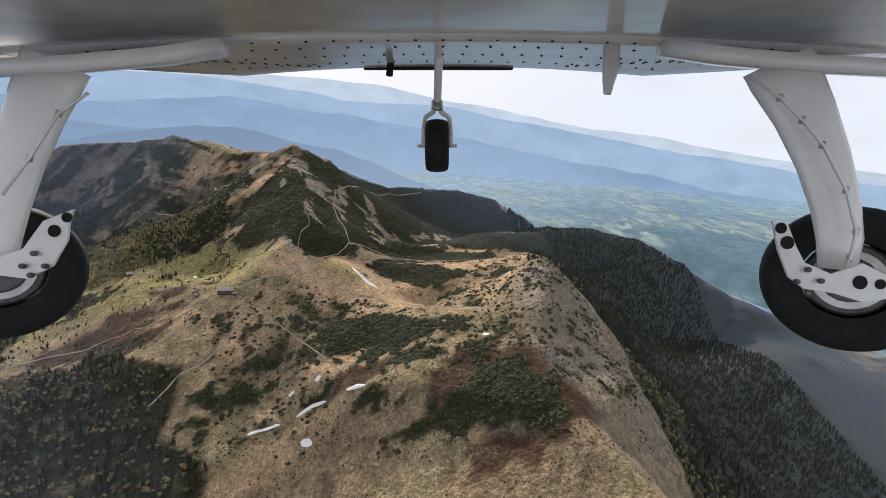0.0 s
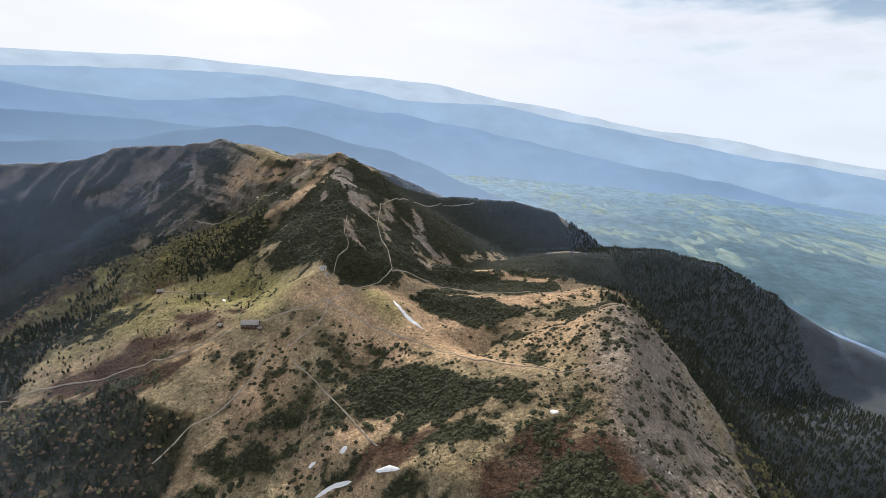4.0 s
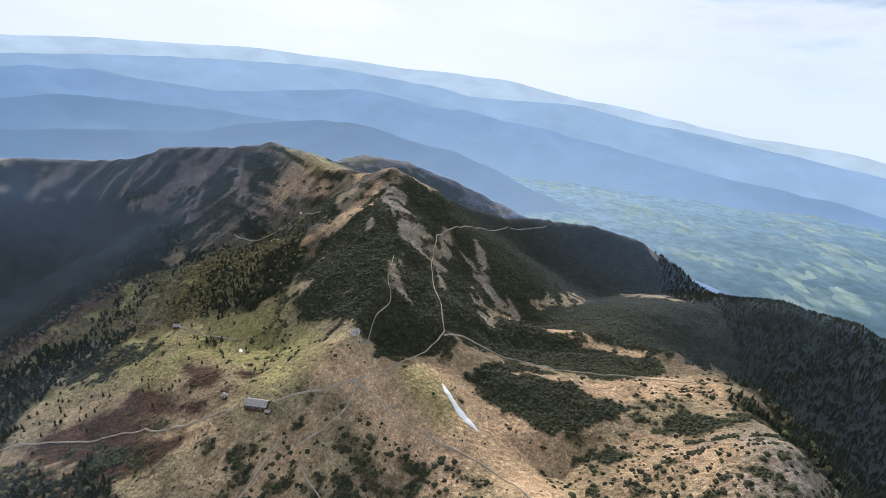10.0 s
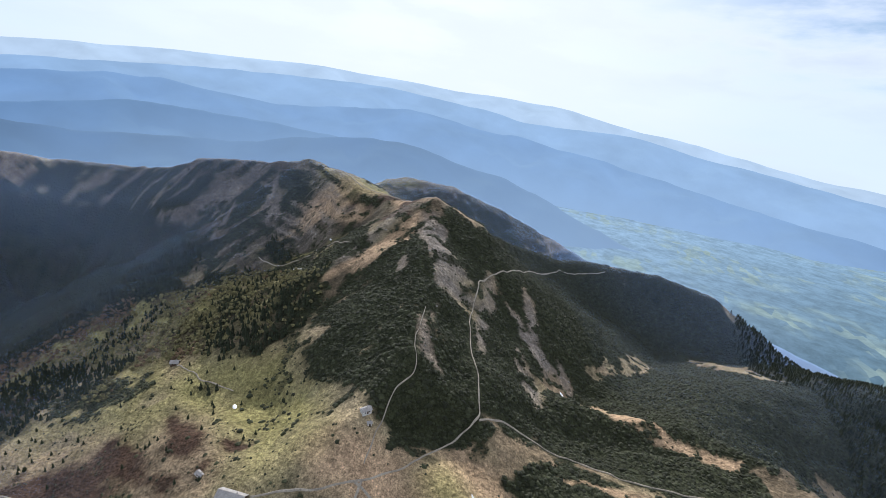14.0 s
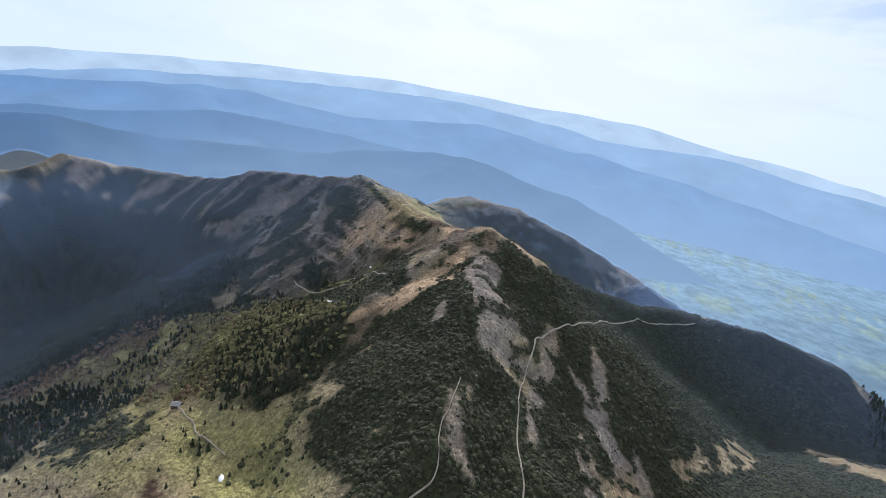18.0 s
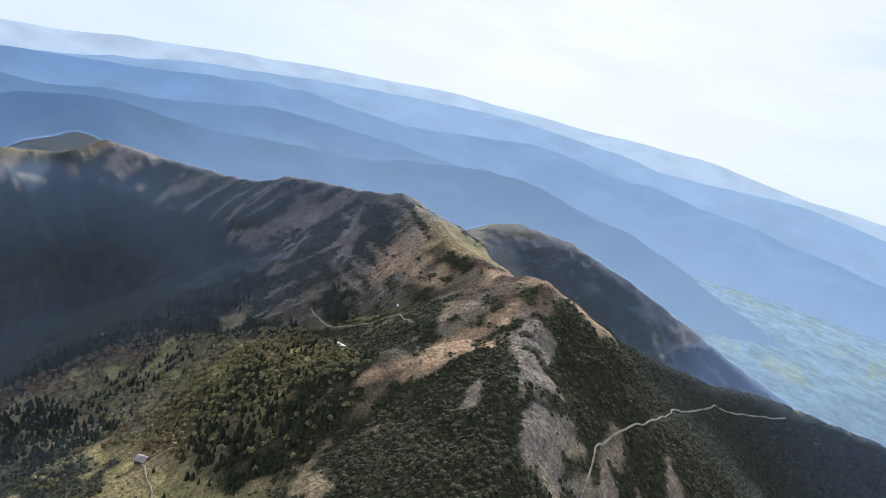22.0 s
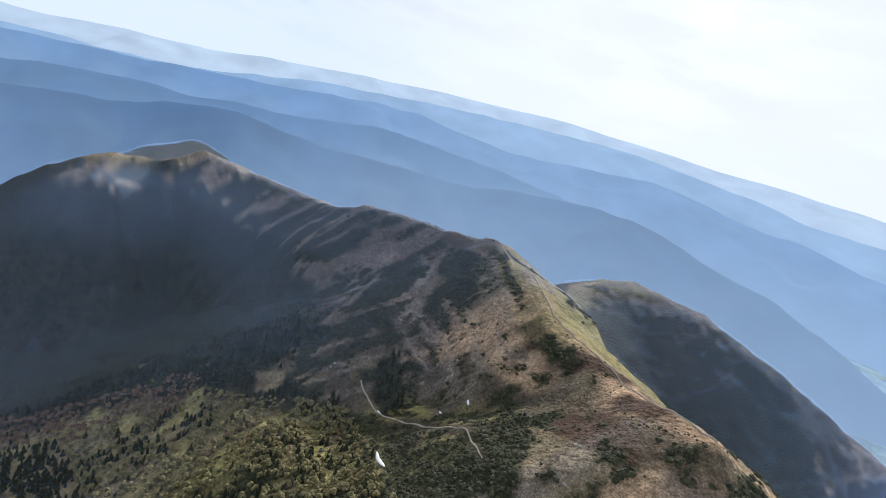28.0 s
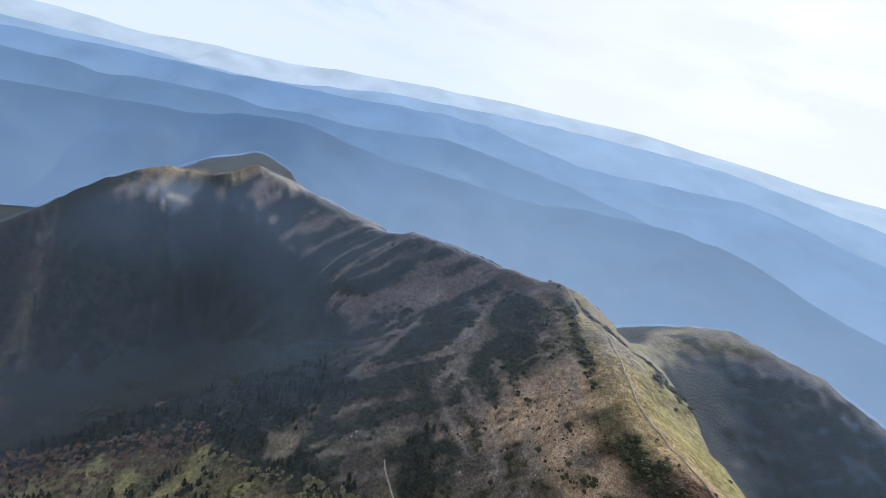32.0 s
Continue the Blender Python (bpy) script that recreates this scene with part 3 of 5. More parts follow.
    bare_m = np.clip(np.maximum(1.15 * stony - 0.8 * (n1 - 0.35), (steep - 0.78) * 3.0 * (n1 + 0.2) * np.where((x < 40) | (y > 570), 0.2, 1.0)), 0, 1)
    bands = np.clip((-385 - x) / 30, 0, 1) * np.clip((x + 560) / 60, 0, 1) * np.clip((y - 735) / 30, 0, 1)
    strata = fnoise(h * 1.6 + 0.25 * x, 0.12 * across, 9, 145, 3, 0.6)
    bare_m = np.maximum(bare_m, 0.75 * bands * np.clip((strata - 0.52) / 0.08, 0, 1))
    pine_m = np.maximum(pine_m * (1 - 0.5 * bands * (strata > 0.52)), 0.8 * bands * np.clip((0.36 - strata) / 0.05, 0, 1))
    bare_m = np.maximum(bare_m, 0.42 * gully * np.clip((rill - 0.58) / 0.10, 0, 1))
    moor_shade_m = np.clip(total(MOOR_SHADE) * 1.2 - 0.7 * (n2 - 0.4), 0, 1)
    straw_m = np.clip(dry * 1.3 - 1.0 * (n1 - 0.4) - 0.5 * (n3 - 0.5), 0, 1)
    return pine_m, wood_m, heath_m, green_m, bare_m, straw_m, moor_shade_m


def cover_colour(x, y, h, steep):
    pine, wood, heath, green, bare, straw, moor_shade = growth(x, y, h, steep)
    n = fnoise(x, y, 45, 151, 4)[..., None]
    bench = np.clip((-320 - x) / 40, 0, 1) * np.clip((np.interp(x, [-660, -597, -481, -430, -400], [470, 606, 690, 725, 760]) - y) / 20, 0, 1) * np.clip((y - 430) / 60, 0, 1)
    wood, pine = wood * (1 - 0.72 * bench), pine * (1 - 0.25 * bench)
    green = np.maximum(green, 0.72 * bench * np.clip((fnoise(x, y, 24, 161, 3) - 0.35) / 0.2, 0, 1))
    out = np.array([0.288, 0.210, 0.126]) * (0.52 + 0.90 * n) + np.array([-0.040, -0.014, -0.014]) * np.clip((n - 0.42) / 0.16, 0, 1)
    tuft = np.clip((fnoise(x, y, 9, 155, 3, 0.65) - 0.56) / 0.12, 0, 1)[..., None]
    out = out * (1 - 0.30 * tuft)
    for m, c in ((moor_shade, (0.072, 0.058, 0.038)), (straw, (0.430, 0.290, 0.170)), (green, (0.245, 0.212, 0.082)), (heath, (0.062, 0.036, 0.022)), (bare, (0.222, 0.184, 0.148)),
                 (wood, (0.036, 0.034, 0.018)), (pine, (0.032, 0.034, 0.016))):
        m = m[..., None]
        out = out * (1 - m) + np.array(c) * m
    return out


# ---- materials ----
def material(name, color, rough=0.9, metal=0.0, grain=0.0, grain_size=0.1, bump=0.0, bump_size=0.1, spread=0.0, specular=0.3):
    """Plain stuff with grain and wear at two scales, fine relief, and a spread of tone from piece to piece."""
    m = bpy.data.materials.new(name)
    m.use_nodes = True
    nd, lk = m.node_tree.nodes, m.node_tree.links
    b = nd["Principled BSDF"]
    b.inputs["Roughness"].default_value, b.inputs["Metallic"].default_value = rough, metal
    b.inputs["Specular IOR Level"].default_value = specular
    rgb = nd.new("ShaderNodeRGB")
    rgb.outputs[0].default_value = (*color, 1)
    last = rgb.outputs[0]
    co = nd.new("ShaderNodeTexCoord")
    for k, (size, part_) in enumerate(((grain_size, grain), (grain_size * 7, grain * 0.8))):
        if part_ <= 0:
            continue
        ns = nd.new("ShaderNodeTexNoise")
        ns.inputs["Scale"].default_value, ns.inputs["Detail"].default_value = 1 / size, 5
        lk.new(co.outputs["Object"], ns.inputs["Vector"])
        mr = nd.new("ShaderNodeMapRange")
        mr.inputs["From Min"].default_value, mr.inputs["From Max"].default_value = 0.3, 0.7
        mr.inputs["To Min"].default_value, mr.inputs["To Max"].default_value = 1 - part_, 1 + part_
        lk.new(ns.outputs["Fac"], mr.inputs["Value"])
        mx = nd.new("ShaderNodeVectorMath")
        mx.operation = "SCALE"
        lk.new(last, mx.inputs[0])
        lk.new(mr.outputs[0], mx.inputs["Scale"])
        last = mx.outputs[0]
    if spread > 0:
        gi = nd.new("ShaderNodeNewGeometry")
        mr = nd.new("ShaderNodeMapRange")
        mr.inputs["To Min"].default_value, mr.inputs["To Max"].default_value = 1 - spread, 1 + spread
        lk.new(gi.outputs["Random Per Island"], mr.inputs["Value"])
        mx = nd.new("ShaderNodeVectorMath")
        mx.operation = "SCALE"
        lk.new(last, mx.inputs[0])
        lk.new(mr.outputs[0], mx.inputs["Scale"])
        last = mx.outputs[0]
    lk.new(last, b.inputs["Base Color"])
    if bump > 0:
        ns = nd.new("ShaderNodeTexNoise")
        ns.inputs["Scale"].default_value, ns.inputs["Detail"].default_value = 1 / bump_size, 4
        lk.new(co.outputs["Object"], ns.inputs["Vector"])
        bp = nd.new("ShaderNodeBump")
        bp.inputs["Strength"].default_value, bp.inputs["Distance"].default_value = 0.6, bump
        lk.new(ns.outputs["Fac"], bp.inputs["Height"])
        lk.new(bp.outputs["Normal"], b.inputs["Normal"])
    return m


def land_material():
    m = bpy.data.materials.new("mountain_turf")
    m.use_nodes = True
    nd, lk = m.node_tree.nodes, m.node_tree.links
    b = nd["Principled BSDF"]
    b.inputs["Roughness"].default_value = 0.95
    b.inputs["Specular IOR Level"].default_value = 0.15
    at = nd.new("ShaderNodeAttribute")
    at.attribute_name = "cover"
    co = nd.new("ShaderNodeTexCoord")
    last = at.outputs["Color"]
    for size, lo, hi, detail in ((0.9, 0.40, 1.62, 4), (2.6, 0.55, 1.45, 5), (7.0, 0.72, 1.28, 5), (22.0, 0.76, 1.26, 5)):
        ns = nd.new("ShaderNodeTexNoise")
        ns.inputs["Scale"].default_value, ns.inputs["Detail"].default_value = 1 / size, detail
        ns.inputs["Roughness"].default_value = 0.65
        lk.new(co.outputs["Object"], ns.inputs["Vector"])
        mr = nd.new("ShaderNodeMapRange")
        mr.inputs["From Min"].default_value, mr.inputs["From Max"].default_value = 0.30, 0.70
        mr.inputs["To Min"].default_value, mr.inputs["To Max"].default_value = lo, hi
        lk.new(ns.outputs["Fac"], mr.inputs["Value"])
        mx = nd.new("ShaderNodeVectorMath")
        mx.operation = "SCALE"
        lk.new(last, mx.inputs[0])
        lk.new(mr.outputs[0], mx.inputs["Scale"])
        last = mx.outputs[0]
    lk.new(last, b.inputs["Base Color"])
    ns = nd.new("ShaderNodeTexNoise")
    ns.inputs["Scale"].default_value, ns.inputs["Detail"].default_value = 0.30, 7
    lk.new(co.outputs["Object"], ns.inputs["Vector"])
    bp = nd.new("ShaderNodeBump")
    bp.inputs["Strength"].default_value, bp.inputs["Distance"].default_value = 1.0, 3.2
    lk.new(ns.outputs["Fac"], bp.inputs["Height"])
    lk.new(bp.outputs["Normal"], b.inputs["Normal"])
    return m


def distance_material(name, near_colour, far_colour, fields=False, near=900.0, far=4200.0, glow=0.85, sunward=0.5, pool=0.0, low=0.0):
    """The plain blue distance: haze painted as emission that gains with the distance from the middle of the place, over
    dim land.
    """
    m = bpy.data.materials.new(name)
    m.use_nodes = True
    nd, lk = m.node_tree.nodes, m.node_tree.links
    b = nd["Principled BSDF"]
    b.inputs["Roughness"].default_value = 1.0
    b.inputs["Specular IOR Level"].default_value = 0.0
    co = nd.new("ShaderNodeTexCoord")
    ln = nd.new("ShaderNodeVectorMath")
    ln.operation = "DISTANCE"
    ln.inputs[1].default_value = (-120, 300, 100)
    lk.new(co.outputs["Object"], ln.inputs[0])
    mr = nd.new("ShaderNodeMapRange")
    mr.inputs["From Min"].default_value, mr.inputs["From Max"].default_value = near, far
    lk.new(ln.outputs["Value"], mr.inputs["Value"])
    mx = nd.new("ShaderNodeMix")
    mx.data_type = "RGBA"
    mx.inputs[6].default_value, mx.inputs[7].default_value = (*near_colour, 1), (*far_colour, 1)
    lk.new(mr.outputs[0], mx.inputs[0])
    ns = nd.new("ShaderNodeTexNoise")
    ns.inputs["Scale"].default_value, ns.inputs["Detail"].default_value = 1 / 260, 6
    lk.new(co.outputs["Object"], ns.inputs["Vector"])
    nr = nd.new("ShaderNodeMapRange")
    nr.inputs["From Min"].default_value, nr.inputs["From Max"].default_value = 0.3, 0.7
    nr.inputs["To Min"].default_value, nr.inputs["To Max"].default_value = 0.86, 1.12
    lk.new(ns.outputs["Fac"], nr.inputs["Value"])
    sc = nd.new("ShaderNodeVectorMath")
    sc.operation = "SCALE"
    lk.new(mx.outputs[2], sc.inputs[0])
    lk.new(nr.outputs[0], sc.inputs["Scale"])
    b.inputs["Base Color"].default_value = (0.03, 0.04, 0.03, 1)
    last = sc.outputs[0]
    # painted glow: the haze colour brightens towards the sun
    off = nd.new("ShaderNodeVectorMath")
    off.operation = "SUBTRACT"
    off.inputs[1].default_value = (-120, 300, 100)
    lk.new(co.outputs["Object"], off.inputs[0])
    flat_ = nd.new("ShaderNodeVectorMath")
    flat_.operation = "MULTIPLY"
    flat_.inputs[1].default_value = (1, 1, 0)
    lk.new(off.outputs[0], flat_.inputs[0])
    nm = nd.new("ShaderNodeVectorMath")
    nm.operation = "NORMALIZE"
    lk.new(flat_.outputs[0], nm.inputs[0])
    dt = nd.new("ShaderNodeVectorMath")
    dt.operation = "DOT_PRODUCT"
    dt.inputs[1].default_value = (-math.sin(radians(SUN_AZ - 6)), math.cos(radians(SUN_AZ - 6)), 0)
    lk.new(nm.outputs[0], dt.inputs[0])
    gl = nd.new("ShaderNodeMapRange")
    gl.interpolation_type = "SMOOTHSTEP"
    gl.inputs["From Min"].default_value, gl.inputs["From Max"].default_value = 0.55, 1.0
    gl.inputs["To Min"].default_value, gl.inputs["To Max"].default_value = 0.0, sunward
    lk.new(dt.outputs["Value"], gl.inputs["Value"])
    # haze pooled in the valleys, painted in: paler low down
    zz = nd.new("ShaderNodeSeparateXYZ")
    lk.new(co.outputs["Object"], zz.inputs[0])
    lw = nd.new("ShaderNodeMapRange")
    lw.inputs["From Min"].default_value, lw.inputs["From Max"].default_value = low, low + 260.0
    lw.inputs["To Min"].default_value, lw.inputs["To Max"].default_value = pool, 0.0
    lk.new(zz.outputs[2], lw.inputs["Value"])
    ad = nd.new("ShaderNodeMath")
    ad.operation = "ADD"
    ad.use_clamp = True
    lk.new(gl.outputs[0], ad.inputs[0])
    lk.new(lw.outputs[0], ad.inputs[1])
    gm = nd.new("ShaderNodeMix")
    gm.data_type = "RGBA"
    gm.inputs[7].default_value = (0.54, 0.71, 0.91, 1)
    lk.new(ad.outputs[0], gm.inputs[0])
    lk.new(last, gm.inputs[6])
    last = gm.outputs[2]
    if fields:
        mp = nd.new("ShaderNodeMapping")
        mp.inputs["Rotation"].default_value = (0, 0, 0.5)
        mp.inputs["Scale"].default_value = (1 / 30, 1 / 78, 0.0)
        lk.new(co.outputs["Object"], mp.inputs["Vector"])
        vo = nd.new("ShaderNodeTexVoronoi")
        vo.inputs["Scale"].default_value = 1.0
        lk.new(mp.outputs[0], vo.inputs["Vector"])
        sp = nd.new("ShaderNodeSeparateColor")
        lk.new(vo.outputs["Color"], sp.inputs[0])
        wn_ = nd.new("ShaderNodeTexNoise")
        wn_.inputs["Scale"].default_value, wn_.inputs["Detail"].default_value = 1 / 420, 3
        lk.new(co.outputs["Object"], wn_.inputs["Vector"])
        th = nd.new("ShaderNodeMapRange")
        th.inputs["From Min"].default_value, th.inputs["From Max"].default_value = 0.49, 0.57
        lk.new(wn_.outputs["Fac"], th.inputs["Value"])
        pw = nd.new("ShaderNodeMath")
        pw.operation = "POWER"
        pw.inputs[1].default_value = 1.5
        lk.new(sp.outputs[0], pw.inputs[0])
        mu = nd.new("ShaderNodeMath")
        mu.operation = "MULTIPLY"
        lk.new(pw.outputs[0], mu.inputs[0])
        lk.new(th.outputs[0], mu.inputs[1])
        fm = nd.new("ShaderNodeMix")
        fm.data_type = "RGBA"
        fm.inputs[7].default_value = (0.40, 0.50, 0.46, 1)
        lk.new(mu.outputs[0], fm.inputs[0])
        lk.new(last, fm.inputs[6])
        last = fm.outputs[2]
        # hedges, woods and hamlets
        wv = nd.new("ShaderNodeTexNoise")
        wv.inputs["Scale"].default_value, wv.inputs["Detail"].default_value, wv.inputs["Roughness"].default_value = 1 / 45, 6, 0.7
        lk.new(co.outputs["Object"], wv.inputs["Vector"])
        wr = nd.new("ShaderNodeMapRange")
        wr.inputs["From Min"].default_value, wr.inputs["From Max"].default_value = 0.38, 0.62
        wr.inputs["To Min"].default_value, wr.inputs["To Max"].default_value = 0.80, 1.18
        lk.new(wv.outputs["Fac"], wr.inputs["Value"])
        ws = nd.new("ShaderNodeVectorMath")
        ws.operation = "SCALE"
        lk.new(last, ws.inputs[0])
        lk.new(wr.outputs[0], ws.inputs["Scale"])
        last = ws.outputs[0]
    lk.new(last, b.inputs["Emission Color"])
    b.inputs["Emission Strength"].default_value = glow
    return m


TURF = land_material()
PINE_MAT = material("dwarf_pine_needles", (0.035, 0.037, 0.016), 0.85, spread=0.45, grain=0.35, grain_size=0.5)
SPRUCE_MAT = material("spruce_needles", (0.027, 0.032, 0.015), 0.85, spread=0.40, grain=0.3, grain_size=0.4)
BROAD_MAT = material("broadleaf_twigs", (0.150, 0.130, 0.056), 0.9, spread=0.45, grain=0.3, grain_size=0.4)
RUST_MAT = material("budding_beech_twigs", (0.130, 0.086, 0.046), 0.9, spread=0.40, grain=0.3, grain_size=0.4)
BARK = material("bark", (0.075, 0.055, 0.042), 0.95, grain=0.3, grain_size=0.08)
STONE = material("grey_stone", (0.27, 0.245, 0.215), 0.92, spread=0.35, grain=0.3, grain_size=0.5)
SNOW = material("old_snow", (0.80, 0.79, 0.77), 0.6, grain=0.10, grain_size=0.8, bump=0.05, bump_size=0.6)
DUST = material("trail_dust", (0.345, 0.292, 0.225), 0.95, grain=0.30, grain_size=0.8)
PLANK = material("dark_planks", (0.085, 0.052, 0.034), 0.85, grain=0.35, grain_size=0.25)
SHEET_ROOF = material("weathered_roof_sheet", (0.33, 0.30, 0.27), 0.6, grain=0.22, grain_size=0.4)
WHITEWASH = material("pale_plaster", (0.60, 0.57, 0.52), 0.9, grain=0.15, grain_size=0.3)
GLASS_DARK = material("window_glass", (0.03, 0.035, 0.04), 0.12, specular=0.5)

# ---- ground ----


def graded(spans):
    """Grid lines: fine in the middle, coarser outwards. spans: (from, to, step)."""
    out = []
    for a, b, s in spans:
        out.extend(np.arange(a, b, s))
    out.append(spans[-1][1])
    return np.array(out, float)


def grid_mesh(name, gx, gy, gz, material_, keep=None):
    ny, nx = gx.shape
    idx = np.arange(nx * ny).reshape(ny, nx)
    quads = np.stack([idx[:-1, :-1], idx[:-1, 1:], idx[1:, 1:], idx[1:, :-1]], -1).reshape(-1, 4)
    if keep is not None:
        quads = quads[keep.ravel()[quads].all(1)]
    mesh = bpy.data.meshes.new(name)
    mesh.vertices.add(nx * ny)
    mesh.vertices.foreach_set("co", np.stack([gx, gy, gz], -1).ravel())
    mesh.loops.add(quads.size)
    mesh.loops.foreach_set("vertex_index", quads.ravel().astype(np.int32))
    mesh.polygons.add(len(quads))
    mesh.polygons.foreach_set("loop_start", np.arange(0, quads.size, 4, dtype=np.int32))
    mesh.polygons.foreach_set("use_smooth", np.ones(len(quads), bool))
    mesh.update(calc_edges=True)
    mesh.materials.append(material_)
    return mesh


xs = graded([(-4700, -1500, 80), (-1500, -820, 13), (-820, 240, 3.2), (240, 700, 7), (700, 1500, 20), (1500, 4700, 80)])
ys = graded([(-2500, 60, 80), (60, 220, 8), (220, 880, 3.2), (880, 1500, 8), (1500, 2000, 25), (2000, 4700, 80)])
gx, gy = np.meshgrid(xs, ys)
gz = height(gx, gy)
gz = gz - 90 * np.clip((np.hypot(gx + 120, gy - 300) - 1450) / 250, 0, 1)
steep = np.hypot(np.gradient(gz, ys, axis=0), np.gradient(gz, xs, axis=1))
ground_mesh = grid_mesh("ground", gx, gy, gz, TURF)
attr = ground_mesh.color_attributes.new("cover", "FLOAT_COLOR", "POINT")
attr.data.foreach_set("color", np.concatenate([cover_colour(gx, gy, gz, steep), np.ones(gx.shape + (1,))], -1).ravel().astype(np.float32))
ground = tagged(new("ground", ground_mesh), "mountain ridges with dry grass, heath, scree and woods", "ground", kind="structure")

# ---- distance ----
# haze is put into the valley's emission, paler farther out
VALLEY = distance_material("haze_glow_valley", (0.060, 0.118, 0.165), (0.36, 0.54, 0.72), fields=True, near=1000, far=3700)


def polar_sheet(name, near, far, steps, lift, material_, label):
    """A piece of far ground, from one ring to another round the place."""
    az = np.radians(np.linspace(-100, 150, 260))
    rr = np.linspace(0, 1, steps)
    a, r = np.meshgrid(az, rr)
    first = near(a) if callable(near) else near
    r = first + (far - first) * r
    x, y = -120 - r * np.sin(a), 300 + r * np.cos(a)
    z = lift(x, y, a, r)
    return tagged(new(name, grid_mesh(name, x, y, z, material_)), label, "backdrop", kind="structure")


def valley_start(a):
    return 1000 + 350 * np.clip((np.degrees(a) + 5) / 25, 0, 1)


def valley_lift(x, y, a, r):
    base = FLOOR + 34 + 14 * fnoise(x, y, 400, 201, 3)
    k = np.clip((r - valley_start(a)) / 380, 0, 1)
    return base * k - 140 * (1 - k)


polar_sheet("backdrop_valley", valley_start, 4750, 70, valley_lift, VALLEY, "valley floor with fields far below, haze painted as glow")

# far ranges: distance, seed, haze colour painted on them as glow, unevenness, then the crest: degrees left of +y and
# degrees of sight
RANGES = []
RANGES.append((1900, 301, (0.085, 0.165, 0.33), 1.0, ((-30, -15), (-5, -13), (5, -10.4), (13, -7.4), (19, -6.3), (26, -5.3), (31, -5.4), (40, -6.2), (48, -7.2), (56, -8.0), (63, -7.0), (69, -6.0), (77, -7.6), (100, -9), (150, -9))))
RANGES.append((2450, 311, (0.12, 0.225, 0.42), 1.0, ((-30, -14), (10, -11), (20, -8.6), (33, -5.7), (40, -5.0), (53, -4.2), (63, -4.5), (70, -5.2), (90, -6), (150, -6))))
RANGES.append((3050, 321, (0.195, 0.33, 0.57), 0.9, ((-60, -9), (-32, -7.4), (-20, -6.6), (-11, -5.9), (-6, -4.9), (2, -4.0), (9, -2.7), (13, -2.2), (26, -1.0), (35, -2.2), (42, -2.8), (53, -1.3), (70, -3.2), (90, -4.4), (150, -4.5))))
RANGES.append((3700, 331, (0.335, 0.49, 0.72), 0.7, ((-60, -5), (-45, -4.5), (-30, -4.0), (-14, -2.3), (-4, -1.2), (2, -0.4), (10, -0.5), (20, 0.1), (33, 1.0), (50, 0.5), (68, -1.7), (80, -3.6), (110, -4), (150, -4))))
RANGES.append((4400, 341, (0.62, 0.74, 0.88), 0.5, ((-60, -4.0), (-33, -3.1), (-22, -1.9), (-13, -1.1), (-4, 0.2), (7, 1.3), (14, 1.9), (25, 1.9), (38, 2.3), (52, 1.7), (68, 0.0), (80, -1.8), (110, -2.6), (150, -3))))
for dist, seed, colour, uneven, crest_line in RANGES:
    mat = distance_material("haze_glow_range", colour, colour, sunward=0.28, pool=0.24, low=-20.0)

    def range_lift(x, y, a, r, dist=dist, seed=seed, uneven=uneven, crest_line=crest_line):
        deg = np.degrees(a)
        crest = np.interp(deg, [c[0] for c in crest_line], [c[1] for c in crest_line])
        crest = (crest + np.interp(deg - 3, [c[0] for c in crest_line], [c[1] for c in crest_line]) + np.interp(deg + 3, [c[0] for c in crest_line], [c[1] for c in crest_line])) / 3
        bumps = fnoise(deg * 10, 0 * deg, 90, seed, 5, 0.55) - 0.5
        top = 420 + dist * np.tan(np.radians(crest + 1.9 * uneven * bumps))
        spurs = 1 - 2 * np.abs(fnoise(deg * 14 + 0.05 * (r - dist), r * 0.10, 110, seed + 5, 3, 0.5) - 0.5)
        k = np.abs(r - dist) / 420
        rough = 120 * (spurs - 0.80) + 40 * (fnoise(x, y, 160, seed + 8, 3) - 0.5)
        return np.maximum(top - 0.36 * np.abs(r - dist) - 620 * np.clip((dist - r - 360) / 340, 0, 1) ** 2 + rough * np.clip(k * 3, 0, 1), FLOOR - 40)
    polar_sheet("backdrop_range", dist - 700, min(dist + 260, 4790), 54, range_lift, mat, "far mountain range with blue haze painted as glow")

# ---- growth ----


def joined(name, coords, faces, material_, label, category, smooth=False):
    mesh = bpy.data.meshes.new(name)
    coords, faces = np.asarray(coords, np.float32), np.asarray(faces, np.int32)
    mesh.vertices.add(len(coords))
    mesh.vertices.foreach_set("co", coords.ravel())
    mesh.loops.add(faces.size)
    mesh.loops.foreach_set("vertex_index", faces.ravel())
    mesh.polygons.add(len(faces))
    mesh.polygons.foreach_set("loop_start", np.arange(0, faces.size, faces.shape[1], dtype=np.int32))
    mesh.polygons.foreach_set("use_smooth", np.full(len(faces), smooth))
    mesh.update(calc_edges=True)
    mesh.materials.append(material_)
    return tagged(new(name, mesh), label, category, kind="stuff")


